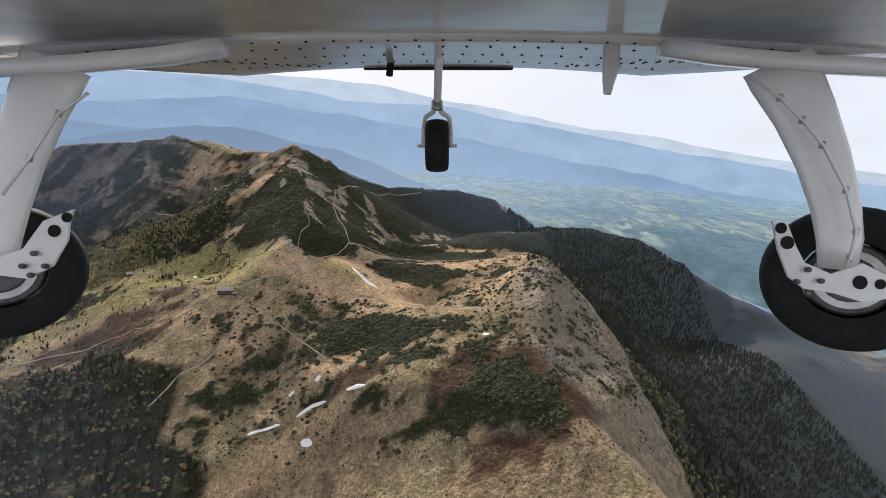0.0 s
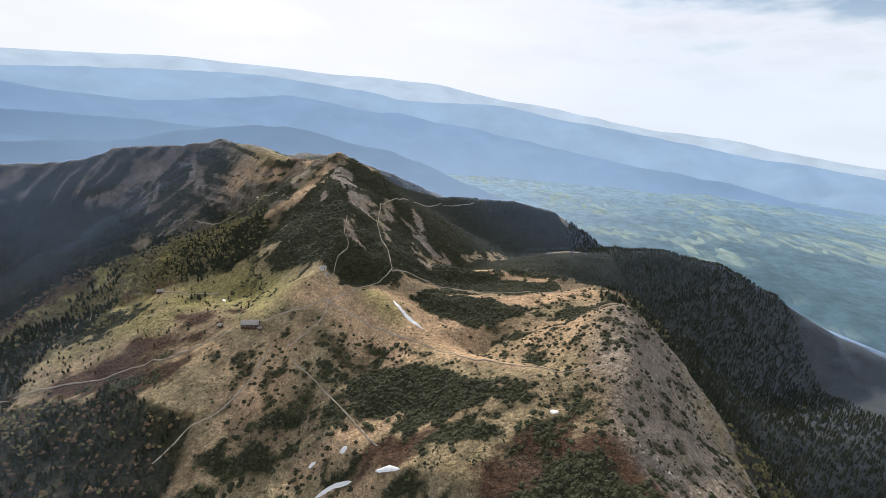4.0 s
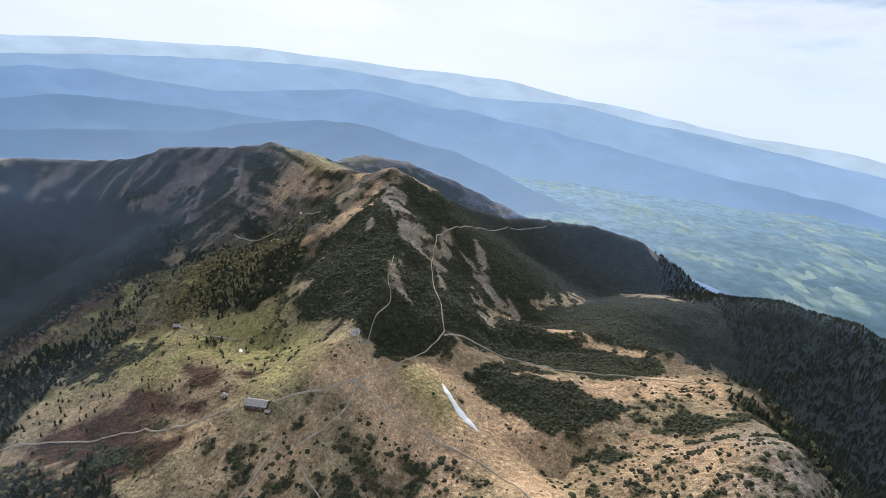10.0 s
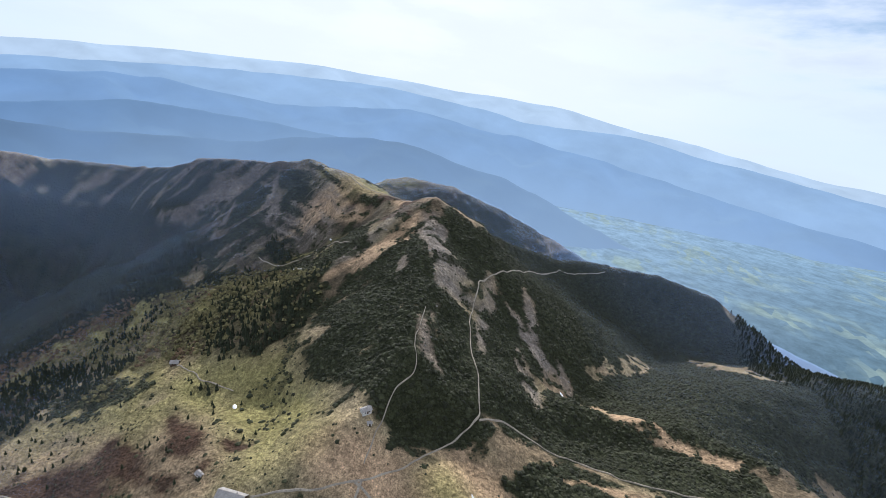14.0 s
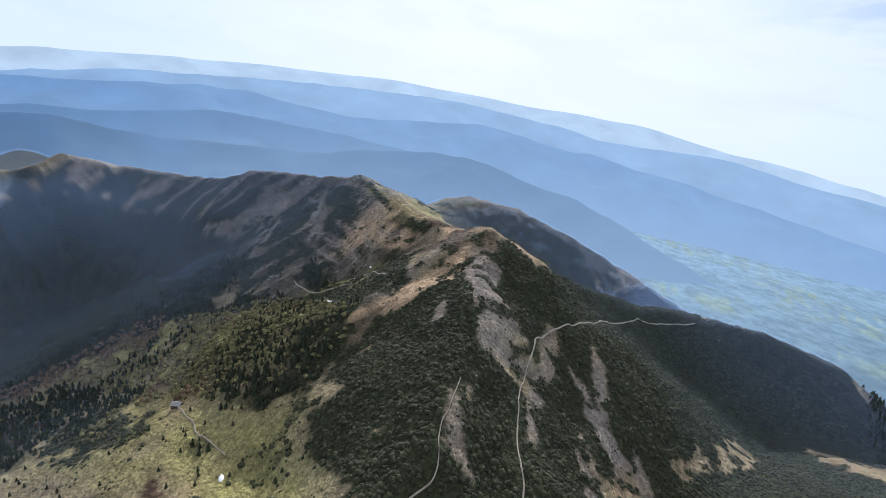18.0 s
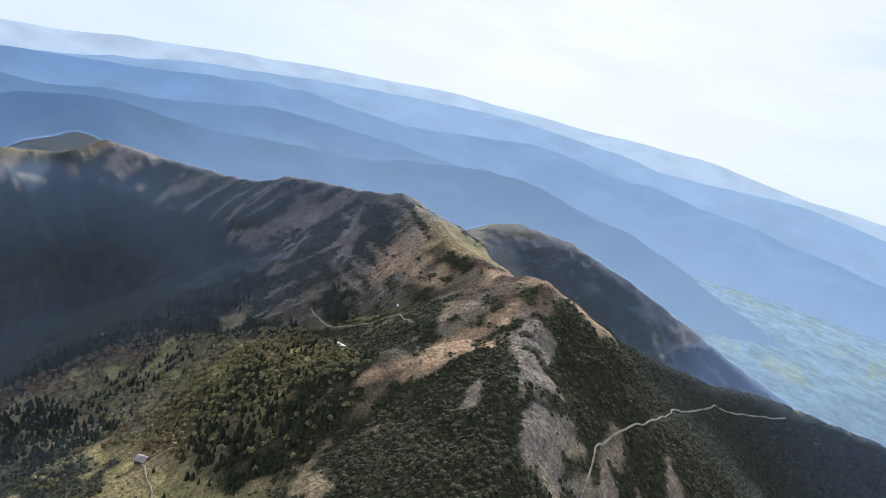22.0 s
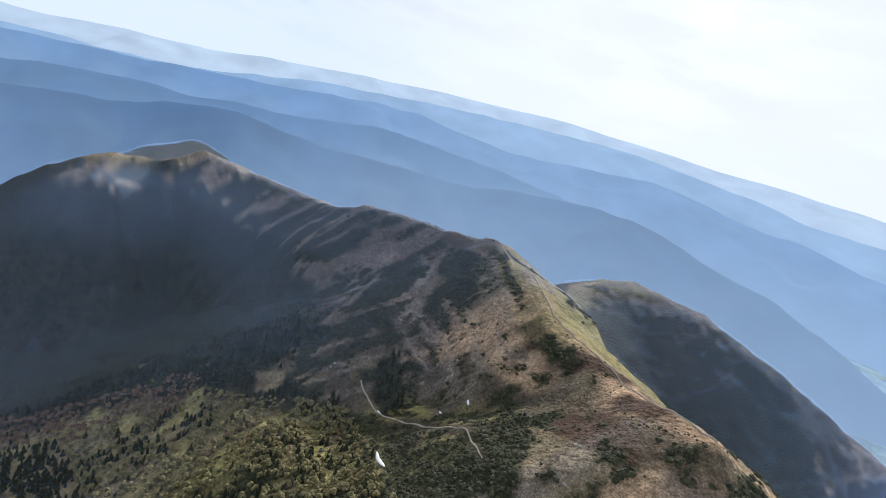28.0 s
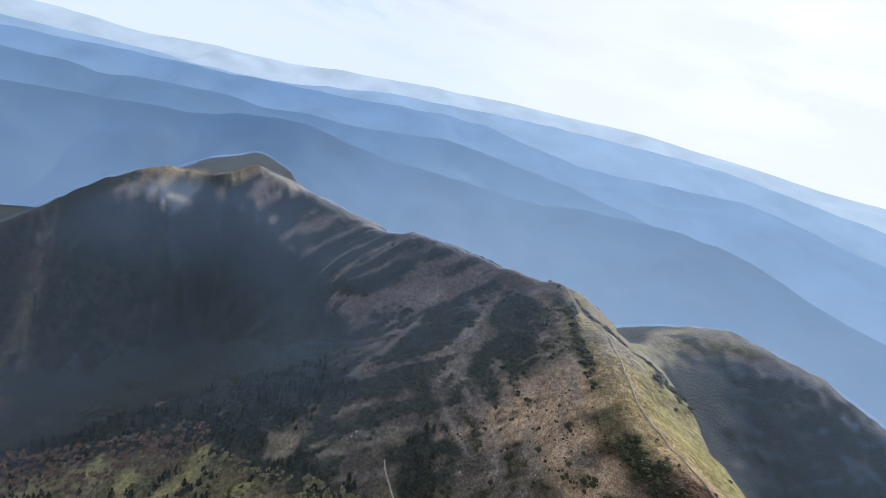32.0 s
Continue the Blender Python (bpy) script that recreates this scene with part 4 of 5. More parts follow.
def dome(seed):
    """A low uneven tuft of branches: coordinates and triangles, about one metre in radius."""
    rng = np.random.RandomState(seed)
    co, fa = [], []
    for rad, z, n in ((1.05, -0.25, 5), (0.80, 0.52, 5)):
        for k in range(n):
            t = 2 * math.pi * (k + rng.rand() * 0.6) / n
            r = rad * (0.70 + 0.6 * rng.rand())
            co.append((r * math.cos(t), r * math.sin(t), z * (0.7 + 0.6 * rng.rand())))
    co.append((0.3 * rng.randn() * 0.5, 0.3 * rng.randn() * 0.5, 0.95))
    for k in range(5):
        n = (k + 1) % 5
        fa += [(k, n, 5 + n), (k, 5 + n, 5 + k), (5 + k, 5 + n, 10)]
    return np.array(co), np.array(fa)


def scatter(shapes, places, sizes, heights, seed):
    rng = np.random.RandomState(seed)
    coords, faces, base = [], [], 0
    pick = rng.randint(len(shapes), size=len(places))
    turn = rng.rand(len(places)) * 6.283
    for k, (co, fa) in enumerate(shapes):
        sel = pick == k
        n = sel.sum()
        if not n:
            continue
        c, s = np.cos(turn[sel])[:, None], np.sin(turn[sel])[:, None]
        x = (co[None, :, 0] * c - co[None, :, 1] * s) * sizes[sel][:, None] + places[sel][:, :1]
        y = (co[None, :, 0] * s + co[None, :, 1] * c) * sizes[sel][:, None] + places[sel][:, 1:2]
        z = co[None, :, 2] * heights[sel][:, None] + places[sel][:, 2:3]
        coords.append(np.stack([x, y, z], -1).reshape(-1, 3))
        faces.append((fa[None] + (np.arange(n) * len(co))[:, None, None]).reshape(-1, fa.shape[1]) + base)
        base += n * len(co)
    return np.concatenate(coords), np.concatenate(faces)


def seeded_places(count, box, seed):
    rng = np.random.RandomState(seed)
    x = box[0] + (box[1] - box[0]) * rng.rand(count)
    y = box[2] + (box[3] - box[2]) * rng.rand(count)
    h = height(x, y)
    st = np.hypot(height(x + 2, y) - h, height(x, y + 2) - h) / 2
    return x, y, h, growth(x, y, h, st), rng


def trail_free(x, y):
    clear = np.ones(x.shape, bool)
    for line in TRAIL_ATTR:
        d, _, _ = along(x, y, [(a, b, 0) for a, b in line])
        clear &= d > 3.2
    return clear


x, y, h, g, rng = seeded_places(310000, (-760, 330, 130, 1060), 400)
keep = (rng.rand(len(x)) < g[0] * 0.85) & trail_free(x, y) & (np.hypot(x + 60, y - 400) < 760)
pl = np.stack([x, y, h], -1)[keep]
sz = 0.6 + 1.6 * rng.rand(len(pl)) ** 2
co, fa = scatter([dome(k) for k in range(5)], pl, sz, sz * (0.45 + 0.55 * rng.rand(len(pl))), 401)
joined("dwarf_pine", co, fa, PINE_MAT, "dark green dwarf pine thickets on the slopes", "shrub")

x, y, h, g, rng = seeded_places(26000, (-400, 200, 280, 610), 435)
single = np.max([within(x, y, corners, 12) * k for corners, k in zip(SPARSE, (0.30, 0.20, 0.25, 0.05))], axis=0)
keep = (rng.rand(len(x)) < single * np.clip((fnoise(x, y, 26, 436, 3) - 0.34) / 0.2, 0.05, 1)) & (g[0] < 0.5) & (g[1] < 0.5) & trail_free(x, y)
pl = np.stack([x, y, h], -1)[keep]
sz = 0.9 + 1.7 * rng.rand(len(pl)) ** 2
co, fa = scatter([dome(k + 80) for k in range(6)], pl, sz, sz * 0.75, 437)
joined("pine_shrub", co, fa, PINE_MAT, "round dwarf pine shrubs standing singly in grass", "shrub")

x, y, h, g, rng = seeded_places(90000, (-520, 200, 210, 820), 405)
keep = (g[0] < 0.5) & (g[1] < 0.5) & trail_free(x, y) & (rng.rand(len(x)) < 0.02 + 0.50 * np.clip((fnoise(x, y, 16, 406, 3) - 0.52) / 0.1, 0, 1) * np.clip((fnoise(x, y, 90, 407, 3) - 0.38) / 0.2, 0, 1))
keep &= g[3] < 0.75
pl = np.stack([x, y, h], -1)[keep]
sz = 0.35 + 0.75 * rng.rand(len(pl)) ** 2
co, fa = scatter([dome(k + 50) for k in range(4)], pl, sz, sz * 0.7, 408)
joined("juniper", co, fa, PINE_MAT, "scattered low juniper tufts in dry grass", "shrub")

x, y, h, g, rng = seeded_places(60000, (-520, 330, 200, 900), 410)
keep = (rng.rand(len(x)) < 0.02 + 0.5 * g[4] * (fnoise(x, y, 20, 415, 3) > 0.5)) & (g[0] < 0.5) & (g[3] < 0.5) & (g[1] < 0.5) & trail_free(x, y)
keep &= (g[4] > 0.12)
pl = np.stack([x, y, h], -1)[keep]
sz = 0.35 + 1.1 * rng.rand(len(pl)) ** 3
co, fa = scatter([dome(k + 20) for k in range(4)], pl, sz, sz * 0.8, 411)
joined("boulder", co, fa, STONE, "grey boulders and scree on the bare slopes", "rock")


def spruce_shape(seed, tiers=4, around=7):
    """A narrow conifer crown of drooping tiers, one metre high, ragged at the rim."""
    rng = np.random.RandomState(seed)
    co, fa = [], []
    for k in range(tiers):
        low, high = 0.10 + 0.80 * k / tiers, 0.34 + 0.66 * (k + 1) / tiers
        rad = 0.24 * (1 - 0.78 * k / tiers)
        s = len(co)
        for j in range(around):
            t = 2 * math.pi * (j + 0.6 * rng.rand()) / around
            r = rad * (0.65 + 0.6 * rng.rand())
            co.append((r * math.cos(t), r * math.sin(t), low - 0.03 * rng.rand()))
        co.append((0.02 * rng.randn(), 0.02 * rng.randn(), min(high, 1.0)))
        for j in range(around):
            fa.append((s + j, s + (j + 1) % around, s + around))
    return np.array(co), np.array(fa)


def broad_shape(seed):
    """A rounded open crown of clumps, one metre high."""
    rng = np.random.RandomState(seed)
    co, fa, base = [], [], 0
    for k in range(5):
        c, f = dome(seed * 7 + k)
        t, r = 2.4 * k, 0.20 if k else 0.0
        o = np.array((r * math.cos(t), r * math.sin(t), 0.42 + 0.22 * rng.rand() + (0.12 if k == 0 else 0)))
        co.append(c * np.array((0.22, 0.22, 0.24)) * (0.8 + 0.4 * rng.rand()) + o)
        fa.append(f + base)
        base += len(c)
    return np.concatenate(co), np.concatenate(fa)


SPRUCES = [spruce_shape(k) for k in range(5)]
BROADS = [broad_shape(k) for k in range(4)]
x, y, h, g, rng = seeded_places(175000, (-800, 560, 60, 1250), 420)
keep = (rng.rand(len(x)) < g[1] * np.where((x < -330) & (y > 450) & (y < 700) & (x > -600), 0.56, 0.42)) & trail_free(x, y)
keep &= (np.hypot(x + 60, y - 400) < 640) | (x > -400)
keep &= (y < 1050) | (x > -100)
leafy = (fnoise(x, y, 60, 425, 3) + 0.22 * np.clip((-330 - x) / 120, -1, 1) * (y > 450) + 0.16 * rng.randn(len(x)) - 0.3 * (h < 85)) > np.where((x < -330) & (y > 480), 0.47, 0.58)
bench_d, _, _ = along(x, y, CRESTS[10][0])
edge_y = np.interp(x, [-660, -597, -481, -430, -400], [470, 606, 690, 725, 760])
leafy &= (y < edge_y) & ((bench_d < 95) | (x > -470))
rusty = leafy & ((x < -585) | (fnoise(x, y, 40, 428, 2) > 0.72)) & (y < 720)
beech_d, _, _ = along(x, y, [(-655, 490, 0), (-620, 545, 0), (-592, 605, 0)])
rusty = (leafy & rusty & (h > 60) & (x > -600) & (rng.rand(len(x)) < 0.5)) | ((beech_d < 26) & (rng.rand(len(x)) < 0.85)) | ((y < 400) & (x < -180) & (rng.rand(len(x)) < 0.22))
leafy &= ~rusty
wild_tree = np.stack([x, y, h], -1)
a = wild_tree[keep & ~leafy & ~rusty]
ha = 4.2 + 4.2 * rng.rand(len(a))
b = wild_tree[keep & leafy]
hb = 3.4 + 2.6 * rng.rand(len(b))
# the open meadow's lone trees, one by one
x2, y2, h2, g2, rng2 = seeded_places(2600, (-640, -200, 395, 700), 430)
lone = (rng2.rand(len(x2)) < 0.14) & (g2[1] < 0.5) & (g2[0] < 0.5) & (x2 < -240) & (h2 < 215) & trail_free(x2, y2) & (fnoise(x2, y2, 50, 433, 2) > 0.45)
singles = np.stack([x2, y2, h2], -1)[lone][:290]
co, fa = scatter(SPRUCES, a - np.array((0, 0, 0.3)), ha * 1.15, ha, 421)
joined("spruce_wood", co, fa, SPRUCE_MAT, "dark spruce woods on the lower slopes", "wood")
co, fa = scatter(BROADS, b - np.array((0, 0, 0.6)), hb, hb, 422)
joined("broadleaf_wood", co, fa, BROAD_MAT, "olive green budding broadleaf woods", "wood")
b = wild_tree[keep & rusty]
hb = 3.4 + 2.6 * rng.rand(len(b))
co, fa = scatter(BROADS, b - np.array((0, 0, 0.6)), hb, hb, 423)
joined("beech_wood", co, fa, RUST_MAT, "rusty brown beech woods at the valley edge", "wood")


def plain_mesh(name, co, fa, material_):
    mesh = bpy.data.meshes.new(name)
    mesh.from_pydata([tuple(v) for v in co], [], [tuple(int(i) for i in f) for f in fa])
    mesh.materials.append(material_)
    mesh.update()
    return mesh


def part(name, bm, material_, parent, label=""):
    """Links a bmesh as one mesh object under a thing or a part."""
    mesh = bpy.data.meshes.new(name)
    bm.to_mesh(mesh)
    bm.free()
    mesh.materials.append(material_)
    ob = new(name, mesh)
    ob.parent = parent
    return tagged(ob, label) if label else ob


def trunk_bm(height_, radius):
    bm = bmesh.new()
    bmesh.ops.create_cone(bm, cap_ends=True, segments=7, radius1=radius, radius2=radius * 0.25, depth=height_, matrix=Matrix.Translation((0, 0, height_ / 2 - 0.3)))
    return bm


SPRUCE_THINGS = []
for k in range(4):
    root = new("spruce")
    tagged(root, "small dark spruce standing on the open meadow", "tree", "lone spruces on the meadow")
    part("trunk", trunk_bm(3.6, 0.13), BARK, root)
    c = SPRUCES[k][0] * np.array((4.8, 4.8, 4.4))
    crown = new("crown", plain_mesh("crown", c, SPRUCES[k][1], SPRUCE_MAT))
    crown.parent = root
    SPRUCE_THINGS.append(root)
for k, (px, py, pz) in enumerate(singles):
    m = pose(px, py, pz, 0, 0, (k * 77) % 360) @ Matrix.Diagonal((1, 1, 1, 1))
    if k < 4:
        SPRUCE_THINGS[k].matrix_basis = m
    else:
        copy_thing(SPRUCE_THINGS[k % 4], m)

# ---- trails and snow ----


def ground_z(px, py):
    return float(height(np.array([px]), np.array([py]))[0])


def ribbon(name, line, width, label):
    """A worn strip that follows the ground, five points across, with uneven edges."""
    pts = []
    for (ax, ay), (bx, by) in zip(line[:-1], line[1:]):
        n = max(2, int(math.hypot(bx - ax, by - ay) / 2.2))
        pts += [(ax + (bx - ax) * k / n, ay + (by - ay) * k / n) for k in range(n)]
    pts.append(line[-1])
    p = np.array(pts)
    for _ in range(6):
        p[1:-1] = (p[:-2] + 2 * p[1:-1] + p[2:]) / 4
    p = p + np.stack([fnoise(p[:, 0], p[:, 1], 26, 501, 3) - 0.5, fnoise(p[:, 0], p[:, 1], 26, 511, 3) - 0.5], -1) * 5
    d = np.gradient(p, axis=0)
    d /= np.linalg.norm(d, axis=1)[:, None]
    side = np.stack([-d[:, 1], d[:, 0]], -1)
    w = width * (0.12 + 0.34 * fnoise(p[:, 0], p[:, 1], 9, 521, 2))
    u = np.linspace(-1, 1, 5)
    gx_ = p[:, None, 0] + side[:, None, 0] * w[:, None] * u[None]
    gy_ = p[:, None, 1] + side[:, None, 1] * w[:, None] * u[None]
    gz_ = height(gx_, gy_) + 0.75 - 0.70 * np.abs(u[None]) ** 3
    return tagged(new(name, grid_mesh(name, gx_, gy_, gz_, DUST)), label, "path", kind="structure")


for name, line, width, label in TRAILS:
    ribbon(name, line, width, label)


def snow_patch(line, width, seed, label):
    """A thin leftover drift along a line, thick in the middle, with a ragged rim."""
    pts = []
    for (ax, ay), (bx, by) in zip(line[:-1], line[1:]):
        n = max(3, int(math.hypot(bx - ax, by - ay) / 1.2))
        pts += [(ax + (bx - ax) * k / n, ay + (by - ay) * k / n) for k in range(n)]
    pts.append(line[-1])
    p = np.array(pts)
    d = np.gradient(p, axis=0)
    d /= np.linalg.norm(d, axis=1)[:, None]
    side = np.stack([-d[:, 1], d[:, 0]], -1)
    s = np.linspace(0, 1, len(p))
    w = width * np.sqrt(np.clip(s * (1 - s) * 4, 0.02, 1)) * (0.45 + 0.9 * fnoise(p[:, 0], p[:, 1], 7, seed, 3))
    u = np.linspace(-1, 1, 9)
    gx_ = p[:, None, 0] + side[:, None, 0] * w[:, None] * u[None]
    gy_ = p[:, None, 1] + side[:, None, 1] * w[:, None] * u[None]
    gz_ = height(gx_, gy_) + 0.45 * (1 - u[None] ** 2) - 0.06
    return tagged(new("snow_patch", grid_mesh("snow_patch", gx_, gy_, gz_, SNOW)), label, "snow", "leftover snow patches")


for k, (line, width, label) in enumerate(SNOWS):
    snow_patch(line, width, 600 + k, label)

# ---- huts ----


def box_bm(sx, sy, sz, at=(0, 0, 0), bevel=0.0):
    bm = bmesh.new()
    bmesh.ops.create_cube(bm, size=1, matrix=Matrix.Translation(at) @ Matrix.Diagonal((sx, sy, sz, 1)))
    if bevel:
        bmesh.ops.bevel(bm, geom=bm.edges[:], offset=bevel, segments=1, affect="EDGES", profile=0.5)
    return bm


def hut(px, py, turn, length, depth, wall, rise, body, roof, label, windows, name="mountain_hut"):
    root = tagged(new(name), label, "hut")
    root.matrix_basis = pose(px, py, ground_z(px, py) - 0.4, 0, 0, turn)
    bm = bmesh.new()
    hx, hy = length / 2, depth / 2
    v = [bm.verts.new(c) for c in ((-hx, -hy, -0.8), (hx, -hy, -0.8), (hx, hy, -0.8), (-hx, hy, -0.8), (-hx, -hy, wall), (hx, -hy, wall), (hx, hy, wall), (-hx, hy, wall),
                                   (-hx, 0, wall + rise), (hx, 0, wall + rise))]
    for f in ((3, 2, 1, 0), (0, 1, 5, 4), (2, 3, 7, 6), (1, 2, 6, 9, 5), (3, 0, 4, 8, 7), (4, 5, 9, 8), (6, 7, 8, 9)):
        bm.faces.new([v[i] for i in f])
    part("wall", bm, body, root)
    over = 0.5
    slope = math.atan2(rise, hy)
    span = math.hypot(rise, hy) + over
    for sgn in (-1, 1):
        bm = box_bm(length + 2 * over, span, 0.16, bevel=0.03)
        bmesh.ops.transform(bm, verts=bm.verts, matrix=pose(0, sgn * span / 2 * math.cos(slope), wall + rise + 0.10 - span / 2 * math.sin(slope), -sgn * math.degrees(slope)))
        part("roof", bm, roof, root)
    for k in range(windows):
        cx = -hx + length * (k + 0.5) / windows
        for sgn in (-1, 1):
            win = part("window", box_bm(0.95, 0.08, 1.0, (cx, sgn * (hy + 0.03), wall * 0.55)), WHITEWASH, root)
            part("pane", box_bm(0.75, 0.06, 0.8, (cx, sgn * (hy + 0.06), wall * 0.55)), GLASS_DARK, win)
    part("door", box_bm(1.0, 0.08, 1.9, (hx * 0.1, -hy - 0.05, 0.9)), PLANK, root)
    part("chimney", box_bm(0.6, 0.6, 1.6, (hx * 0.4, 0.5, wall + rise), 0.04), STONE, root)
    return root


hut(-224, 434, 12, 15.5, 7.5, 4.2, 2.6, PLANK, SHEET_ROOF, "large dark timber mountain hut with a pale sheet roof", 6)
hut(-178, 493, 60, 6.0, 4.0, 2.4, 1.1, WHITEWASH, SHEET_ROOF, "small whitish hut at the foot of the pine slope", 2)
hut(-172, 488, 40, 2.4, 2.0, 1.9, 0.6, WHITEWASH, SHEET_ROOF, "tiny pale shed beside a trail", 1, "shed")
hut(-214, 432, 12, 3.0, 2.4, 2.2, 0.7, PLANK, SHEET_ROOF, "small dark wooden shed beside the hut", 1, "shed")
hut(-402, 539, 30, 7.0, 5.0, 2.8, 1.8, PLANK, SHEET_ROOF, "dark wooden cabin at the edge of the meadow", 3, "cabin")
hut(-262, 446, -10, 5.0, 4.0, 0.6, 1.2, PLANK, SHEET_ROOF, "low sunken shed in the heath", 1, "shed")

# ---- added sheet that imitates haze over the farther slopes ----
def haze_sheet_material():
    """A see-through bluish sheet imitating haze, lit from above by sky and sun; its opacity is stored with the mesh as
    thickness.
    """
    m = bpy.data.materials.new("haze_sheet")
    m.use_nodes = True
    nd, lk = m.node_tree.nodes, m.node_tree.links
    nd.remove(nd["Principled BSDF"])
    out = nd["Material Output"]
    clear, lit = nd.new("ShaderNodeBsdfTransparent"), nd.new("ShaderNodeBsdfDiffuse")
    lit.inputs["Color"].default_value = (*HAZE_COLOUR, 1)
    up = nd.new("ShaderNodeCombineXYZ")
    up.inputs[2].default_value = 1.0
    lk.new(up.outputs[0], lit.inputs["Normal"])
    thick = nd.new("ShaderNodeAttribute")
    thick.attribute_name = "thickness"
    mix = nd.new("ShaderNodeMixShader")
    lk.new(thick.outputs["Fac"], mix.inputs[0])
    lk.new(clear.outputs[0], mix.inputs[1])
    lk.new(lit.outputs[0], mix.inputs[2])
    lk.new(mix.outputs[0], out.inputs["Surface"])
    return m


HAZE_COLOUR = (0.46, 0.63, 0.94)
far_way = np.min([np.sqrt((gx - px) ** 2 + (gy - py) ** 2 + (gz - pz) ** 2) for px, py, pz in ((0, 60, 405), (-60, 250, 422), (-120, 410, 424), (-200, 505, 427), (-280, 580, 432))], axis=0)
# opacity of the added sheet: gains away from the flight, trimmed by area
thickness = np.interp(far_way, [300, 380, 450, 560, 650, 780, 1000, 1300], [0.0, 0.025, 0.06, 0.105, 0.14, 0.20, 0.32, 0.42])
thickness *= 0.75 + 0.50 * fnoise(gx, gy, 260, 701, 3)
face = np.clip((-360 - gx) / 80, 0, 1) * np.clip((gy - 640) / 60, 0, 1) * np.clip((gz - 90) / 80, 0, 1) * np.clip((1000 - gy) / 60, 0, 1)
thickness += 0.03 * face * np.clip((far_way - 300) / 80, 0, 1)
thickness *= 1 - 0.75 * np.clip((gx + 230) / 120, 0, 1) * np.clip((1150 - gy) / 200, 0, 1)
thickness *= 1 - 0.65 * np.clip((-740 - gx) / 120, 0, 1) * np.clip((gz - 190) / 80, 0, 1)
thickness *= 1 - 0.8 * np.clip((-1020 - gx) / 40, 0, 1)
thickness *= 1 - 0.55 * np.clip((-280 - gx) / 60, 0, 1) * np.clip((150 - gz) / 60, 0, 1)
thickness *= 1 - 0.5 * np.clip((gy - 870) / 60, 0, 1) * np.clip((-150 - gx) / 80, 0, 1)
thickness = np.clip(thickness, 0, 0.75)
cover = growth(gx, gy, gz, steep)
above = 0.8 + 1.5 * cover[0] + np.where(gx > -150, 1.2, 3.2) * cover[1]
veil_mesh = grid_mesh("haze_sheet", gx, gy, gz + above, haze_sheet_material(), (thickness > 0.006) & (np.hypot(gx + 120, gy - 300) < 1560))
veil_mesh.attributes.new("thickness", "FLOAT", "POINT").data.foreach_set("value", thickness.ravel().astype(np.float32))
tagged(new("haze_sheet", veil_mesh), "thin bluish sheet imitating haze over the far slopes", "haze", kind="structure")

# ---- the aircraft, standing where the flight begins ----
PAINT = material("white_aircraft_paint", (0.84, 0.83, 0.81), 0.18, grain=0.08, grain_size=0.25, specular=0.8)
DIRTY = material("oily_white_paint", (0.86, 0.85, 0.83), 0.16, metal=0.12, grain=0.10, grain_size=0.15, specular=1.0)
RUBBER = material("tyre_rubber", (0.016, 0.016, 0.017), 0.75, grain=0.25, grain_size=0.05)
CAST = material("dark_cast_metal", (0.10, 0.10, 0.10), 0.4, metal=0.6, grain=0.3, grain_size=0.03)
STEEL = material("bare_steel", (0.45, 0.44, 0.42), 0.32, metal=0.9, grain=0.15, grain_size=0.03)
DARK = material("dark_hole", (0.012, 0.012, 0.012), 0.8)
plane = tagged(new("aircraft"), "white light aircraft with fixed tricycle landing gear in flight", "aircraft")
t0 = PATH[0]
plane.matrix_basis = pose(t0[1], t0[2], t0[3], 90 + t0[5], 0, t0[4]) @ pose(0, 0, 0, 0, 0, t0[6])


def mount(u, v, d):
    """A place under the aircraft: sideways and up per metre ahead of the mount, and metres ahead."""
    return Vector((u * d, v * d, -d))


def sheet_bm(rows, thick):
    """A skin from rows of places, given a thickness upwards."""
    bm = bmesh.new()
    lay = []
    for lift in (0.0, thick):
        lay.append([[bm.verts.new(p + Vector((0, lift, 0))) for p in row] for row in rows])
    n, m = len(rows), len(rows[0])
    for i in range(n - 1):
        for j in range(m - 1):
            a, b, c, d = lay[0][i][j], lay[0][i][j + 1], lay[0][i + 1][j + 1], lay[0][i + 1][j]
            bm.faces.new((d, c, b, a))
            bm.faces.new([v for v in (lay[1][i][j], lay[1][i][j + 1], lay[1][i + 1][j + 1], lay[1][i + 1][j])])
    for i in range(n - 1):
        for j in (0, m - 1):
            bm.faces.new((lay[0][i][j], lay[1][i][j], lay[1][i + 1][j], lay[0][i + 1][j]))
    for j in range(m - 1):
        for i in (0, n - 1):
            bm.faces.new((lay[0][i][j], lay[0][i][j + 1], lay[1][i][j + 1], lay[1][i][j]))
    bmesh.ops.recalc_face_normals(bm, faces=bm.faces)
    for f in bm.faces:
        f.smooth = True
    return bm


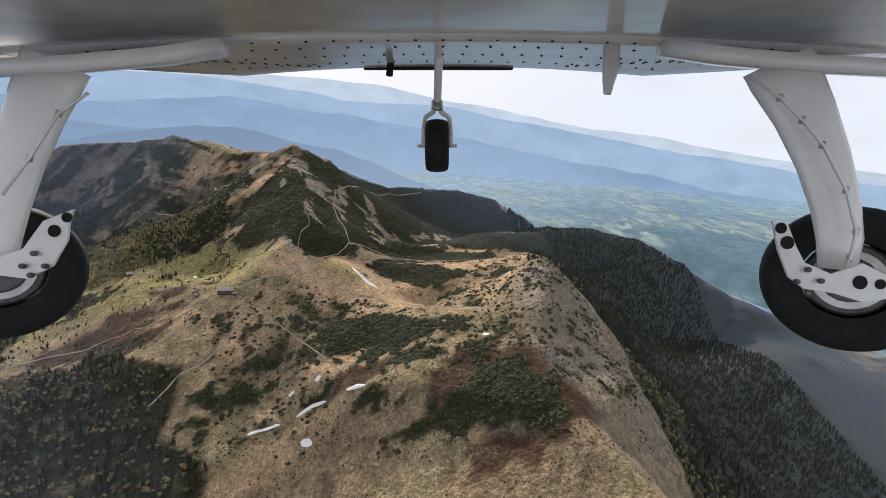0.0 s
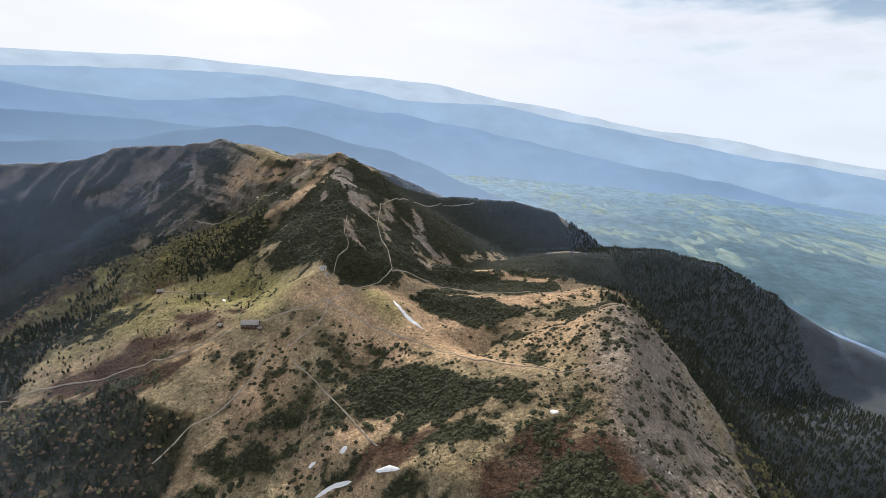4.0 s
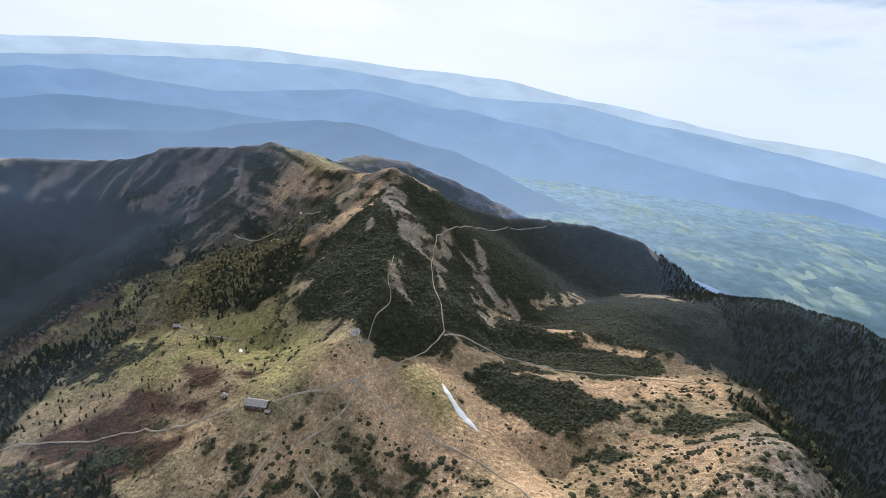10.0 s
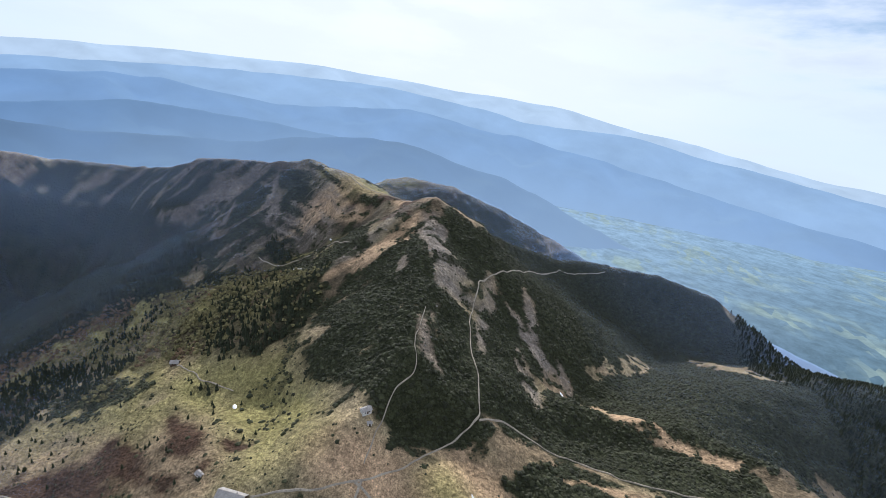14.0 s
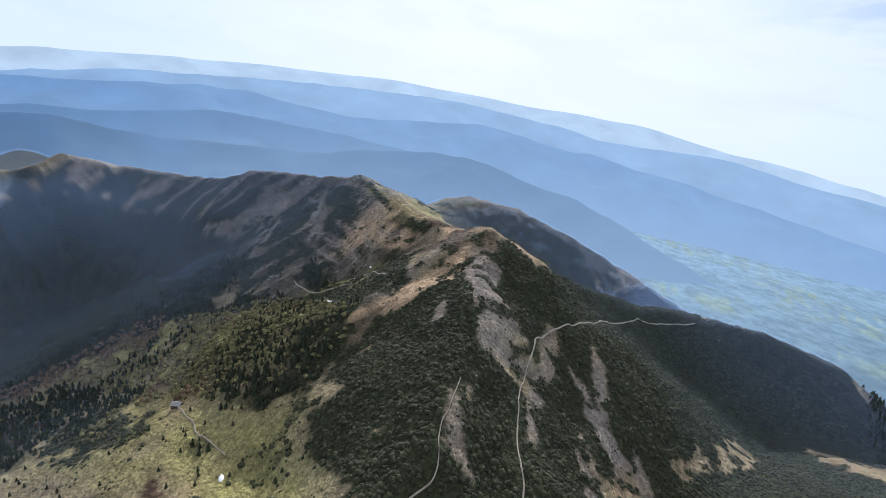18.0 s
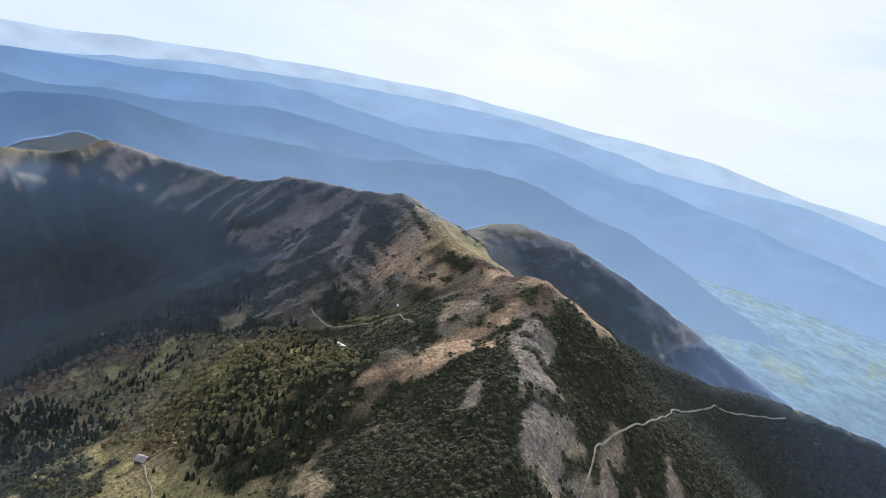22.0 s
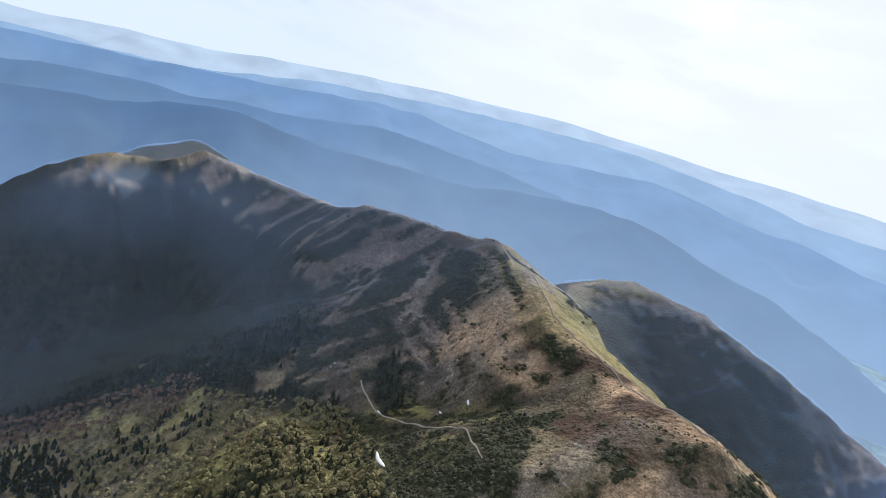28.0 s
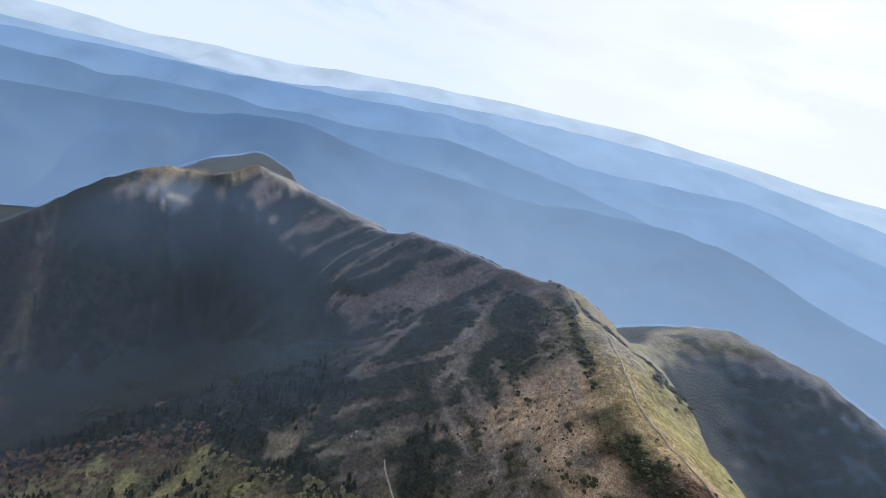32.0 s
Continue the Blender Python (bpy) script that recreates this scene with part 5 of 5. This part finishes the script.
def tube_bm(points, radii, around=12, flat=1.0):
    """A tube of changing radius along points; flat: thickness of the section against its width."""
    bm = bmesh.new()
    rings = []
    for k, p in enumerate(points):
        d = (points[min(k + 1, len(points) - 1)] - points[max(k - 1, 0)]).normalized()
        side = d.cross(Vector((0, 0, 1)))
        side = side.normalized() if side.length > 1e-4 else Vector((1, 0, 0))
        up = side.cross(d).normalized()
        rings.append([bm.verts.new(p + radii[k] * (math.cos(a) * side + flat * math.sin(a) * up)) for a in [2 * math.pi * j / around for j in range(around)]])
    for a, b in zip(rings[:-1], rings[1:]):
        for j in range(around):
            bm.faces.new((a[j], a[(j + 1) % around], b[(j + 1) % around], b[j]))
    bm.faces.new(rings[0][::-1])
    bm.faces.new(rings[-1])
    bmesh.ops.recalc_face_normals(bm, faces=bm.faces)
    for f in bm.faces:
        f.smooth = True
    return bm


def round_bm(at, axis, radius, depth, bevel=0.0, segments=24):
    bm = bmesh.new()
    bmesh.ops.create_cone(bm, cap_ends=True, segments=segments, radius1=radius, radius2=radius, depth=depth)
    if bevel:
        bmesh.ops.bevel(bm, geom=[e for e in bm.edges if e.calc_face_angle(0) > 0.6], offset=bevel, segments=2, affect="EDGES", profile=0.5)
    bmesh.ops.transform(bm, verts=bm.verts, matrix=Matrix.Translation(at) @ axis.to_track_quat("Z", "Y").to_matrix().to_4x4())
    return bm


def tyre_bm(at, axis, radius, width):
    """A tyre with rounded shoulders and ribs round the tread."""
    prof = [(0.52, -0.42), (0.72, -0.50), (0.90, -0.46), (0.97, -0.30), (0.985, -0.20), (0.97, -0.17), (0.99, -0.13), (1.0, 0.0), (0.99, 0.13), (0.97, 0.17), (0.985, 0.20), (0.97, 0.30), (0.90, 0.46), (0.72, 0.50), (0.52, 0.42)]
    bm = bmesh.new()
    rings = []
    n = 40
    for k in range(n):
        a = 2 * math.pi * k / n
        rings.append([bm.verts.new((r * radius * math.cos(a), r * radius * math.sin(a), w * width)) for r, w in prof])
    for k in range(n):
        a, b = rings[k], rings[(k + 1) % n]
        for j in range(len(prof) - 1):
            bm.faces.new((a[j], b[j], b[j + 1], a[j + 1]))
    for f in bm.faces:
        f.smooth = True
    bmesh.ops.transform(bm, verts=bm.verts, matrix=Matrix.Translation(at) @ axis.to_track_quat("Z", "Y").to_matrix().to_4x4())
    return bm


# belly skin: from over the mount to the nose, arched across
TILT = 0.306


def belly_point(x, d):
    return Vector((x, 0.30 + TILT * d - 0.035 * (x / 1.2) ** 2 * d / 2.0, -d))


part("belly", sheet_bm([[belly_point(x, d) for x in np.linspace(-1.45 - 0.3 * d, 1.45 + 0.3 * d, 25)] for d in np.linspace(-0.6, 1.9, 18)], 0.05), DIRTY, plane, "oily white belly skin")
part("nose_skin", sheet_bm([[belly_point(x, d) - Vector((0, 0.012, 0)) for x in np.linspace(-1.75, 1.75, 25) * (1.0 - 0.30 * max(0, d - 2.1))] for d in np.linspace(1.75, 2.95, 9)], 0.05), PAINT, plane, "white riveted nose skin")
bm = bmesh.new()
bmesh.ops.create_icosphere(bm, subdivisions=1, radius=0.0078, matrix=Matrix.Diagonal((1, 0.5, 1, 1)))
rivet_mesh = bpy.data.meshes.new("rivet")
bm.to_mesh(rivet_mesh)
bm.free()
rivet_mesh.materials.append(DARK)
rivets = [belly_point(x * (1 - 0.2 * (d - 1.8)), d) for d in (1.83, 2.02, 2.3, 2.62) for x in np.linspace(-1.45, 1.45, 27)]
rivets += [belly_point(sgn * (0.75 + 0.045 * k), 2.75 - 0.05 * k - w) for sgn in (-1, 1) for k in range(18) for w in (0.0, 0.03)]
for at_ in rivets:
    rivet = new("rivet", rivet_mesh)
    rivet.parent = plane
    rivet.matrix_basis = Matrix.Translation(at_ - Vector((0, 0.014, 0)))
part("cowl_lip", box_bm(0.98, 0.02, 0.03, belly_point(0.0, 2.97) - Vector((0.03, 0.02, 0)), 0.004), DARK, plane, "dark cowling edge")
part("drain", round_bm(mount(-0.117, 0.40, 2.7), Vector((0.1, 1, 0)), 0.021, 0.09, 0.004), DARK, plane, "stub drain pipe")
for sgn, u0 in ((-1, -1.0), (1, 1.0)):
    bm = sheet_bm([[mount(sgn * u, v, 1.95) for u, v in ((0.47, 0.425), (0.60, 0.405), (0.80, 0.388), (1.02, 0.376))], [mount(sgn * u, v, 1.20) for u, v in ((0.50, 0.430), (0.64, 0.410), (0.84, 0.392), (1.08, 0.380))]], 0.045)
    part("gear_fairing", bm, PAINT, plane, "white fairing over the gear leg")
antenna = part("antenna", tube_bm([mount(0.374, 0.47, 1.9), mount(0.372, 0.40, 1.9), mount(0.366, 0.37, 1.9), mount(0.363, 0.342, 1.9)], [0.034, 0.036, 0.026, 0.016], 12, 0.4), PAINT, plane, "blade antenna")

# nose gear
nose = new("nose_gear")
nose.parent = plane
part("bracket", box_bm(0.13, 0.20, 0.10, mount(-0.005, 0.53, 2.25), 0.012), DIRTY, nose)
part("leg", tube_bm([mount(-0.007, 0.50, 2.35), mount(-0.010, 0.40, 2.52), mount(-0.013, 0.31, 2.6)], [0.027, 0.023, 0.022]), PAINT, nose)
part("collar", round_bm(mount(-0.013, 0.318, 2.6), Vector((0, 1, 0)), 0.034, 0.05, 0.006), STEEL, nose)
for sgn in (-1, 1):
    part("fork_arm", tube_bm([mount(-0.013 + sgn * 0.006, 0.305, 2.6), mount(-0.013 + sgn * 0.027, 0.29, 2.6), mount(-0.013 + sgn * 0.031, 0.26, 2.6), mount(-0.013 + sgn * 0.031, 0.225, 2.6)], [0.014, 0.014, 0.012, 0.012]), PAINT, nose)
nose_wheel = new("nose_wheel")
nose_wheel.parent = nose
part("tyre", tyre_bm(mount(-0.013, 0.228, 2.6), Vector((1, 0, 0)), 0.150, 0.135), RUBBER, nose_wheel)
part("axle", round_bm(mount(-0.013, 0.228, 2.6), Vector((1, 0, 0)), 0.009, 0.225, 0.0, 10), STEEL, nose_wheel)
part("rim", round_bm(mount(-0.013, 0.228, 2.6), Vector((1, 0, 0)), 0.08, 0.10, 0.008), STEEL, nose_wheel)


def plate_bm(outline, d, thick):
    """A flat plate with an outline, bevelled."""
    bm = bmesh.new()
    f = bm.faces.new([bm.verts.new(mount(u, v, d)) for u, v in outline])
    ex = bmesh.ops.extrude_face_region(bm, geom=[f])
    bmesh.ops.translate(bm, verts=[g for g in ex["geom"] if isinstance(g, bmesh.types.BMVert)], vec=(0, 0, -thick))
    bmesh.ops.recalc_face_normals(bm, faces=bm.faces)
    return bm


def main_gear(leg, wheel, outline, holes, bolts, line):
    gear = new("main_gear")
    gear.parent = plane
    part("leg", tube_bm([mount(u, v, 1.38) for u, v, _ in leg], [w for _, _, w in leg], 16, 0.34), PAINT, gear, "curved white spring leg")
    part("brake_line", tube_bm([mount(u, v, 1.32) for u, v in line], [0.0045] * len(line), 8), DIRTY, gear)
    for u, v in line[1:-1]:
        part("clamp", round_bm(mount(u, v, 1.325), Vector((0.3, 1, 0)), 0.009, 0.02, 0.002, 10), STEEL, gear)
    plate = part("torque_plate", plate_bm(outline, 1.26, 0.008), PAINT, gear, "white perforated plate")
    # dark discs on the solid plate, coloured like the shade inside holes
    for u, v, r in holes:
        part("hole_disc", round_bm(mount(u, v, 1.258), Vector((0, 0, 1)), r, 0.004), DARK, plate)
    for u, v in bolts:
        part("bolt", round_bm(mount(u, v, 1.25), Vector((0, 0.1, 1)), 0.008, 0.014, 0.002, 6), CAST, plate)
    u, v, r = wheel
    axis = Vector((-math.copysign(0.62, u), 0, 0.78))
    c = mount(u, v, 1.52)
    rolling = new("main_wheel")
    rolling.parent = gear
    part("tyre", tyre_bm(c, axis, r, 0.16), RUBBER, rolling)
    part("rim", round_bm(c, axis, r * 0.50, 0.10, 0.01), CAST, rolling)
    part("brake_disc", round_bm(c + axis * 0.07, axis, r * 0.40, 0.012, 0.002), STEEL, rolling)
    part("hub", round_bm(c + axis * 0.08, axis, r * 0.30, 0.03, 0.006, 16), CAST, rolling)


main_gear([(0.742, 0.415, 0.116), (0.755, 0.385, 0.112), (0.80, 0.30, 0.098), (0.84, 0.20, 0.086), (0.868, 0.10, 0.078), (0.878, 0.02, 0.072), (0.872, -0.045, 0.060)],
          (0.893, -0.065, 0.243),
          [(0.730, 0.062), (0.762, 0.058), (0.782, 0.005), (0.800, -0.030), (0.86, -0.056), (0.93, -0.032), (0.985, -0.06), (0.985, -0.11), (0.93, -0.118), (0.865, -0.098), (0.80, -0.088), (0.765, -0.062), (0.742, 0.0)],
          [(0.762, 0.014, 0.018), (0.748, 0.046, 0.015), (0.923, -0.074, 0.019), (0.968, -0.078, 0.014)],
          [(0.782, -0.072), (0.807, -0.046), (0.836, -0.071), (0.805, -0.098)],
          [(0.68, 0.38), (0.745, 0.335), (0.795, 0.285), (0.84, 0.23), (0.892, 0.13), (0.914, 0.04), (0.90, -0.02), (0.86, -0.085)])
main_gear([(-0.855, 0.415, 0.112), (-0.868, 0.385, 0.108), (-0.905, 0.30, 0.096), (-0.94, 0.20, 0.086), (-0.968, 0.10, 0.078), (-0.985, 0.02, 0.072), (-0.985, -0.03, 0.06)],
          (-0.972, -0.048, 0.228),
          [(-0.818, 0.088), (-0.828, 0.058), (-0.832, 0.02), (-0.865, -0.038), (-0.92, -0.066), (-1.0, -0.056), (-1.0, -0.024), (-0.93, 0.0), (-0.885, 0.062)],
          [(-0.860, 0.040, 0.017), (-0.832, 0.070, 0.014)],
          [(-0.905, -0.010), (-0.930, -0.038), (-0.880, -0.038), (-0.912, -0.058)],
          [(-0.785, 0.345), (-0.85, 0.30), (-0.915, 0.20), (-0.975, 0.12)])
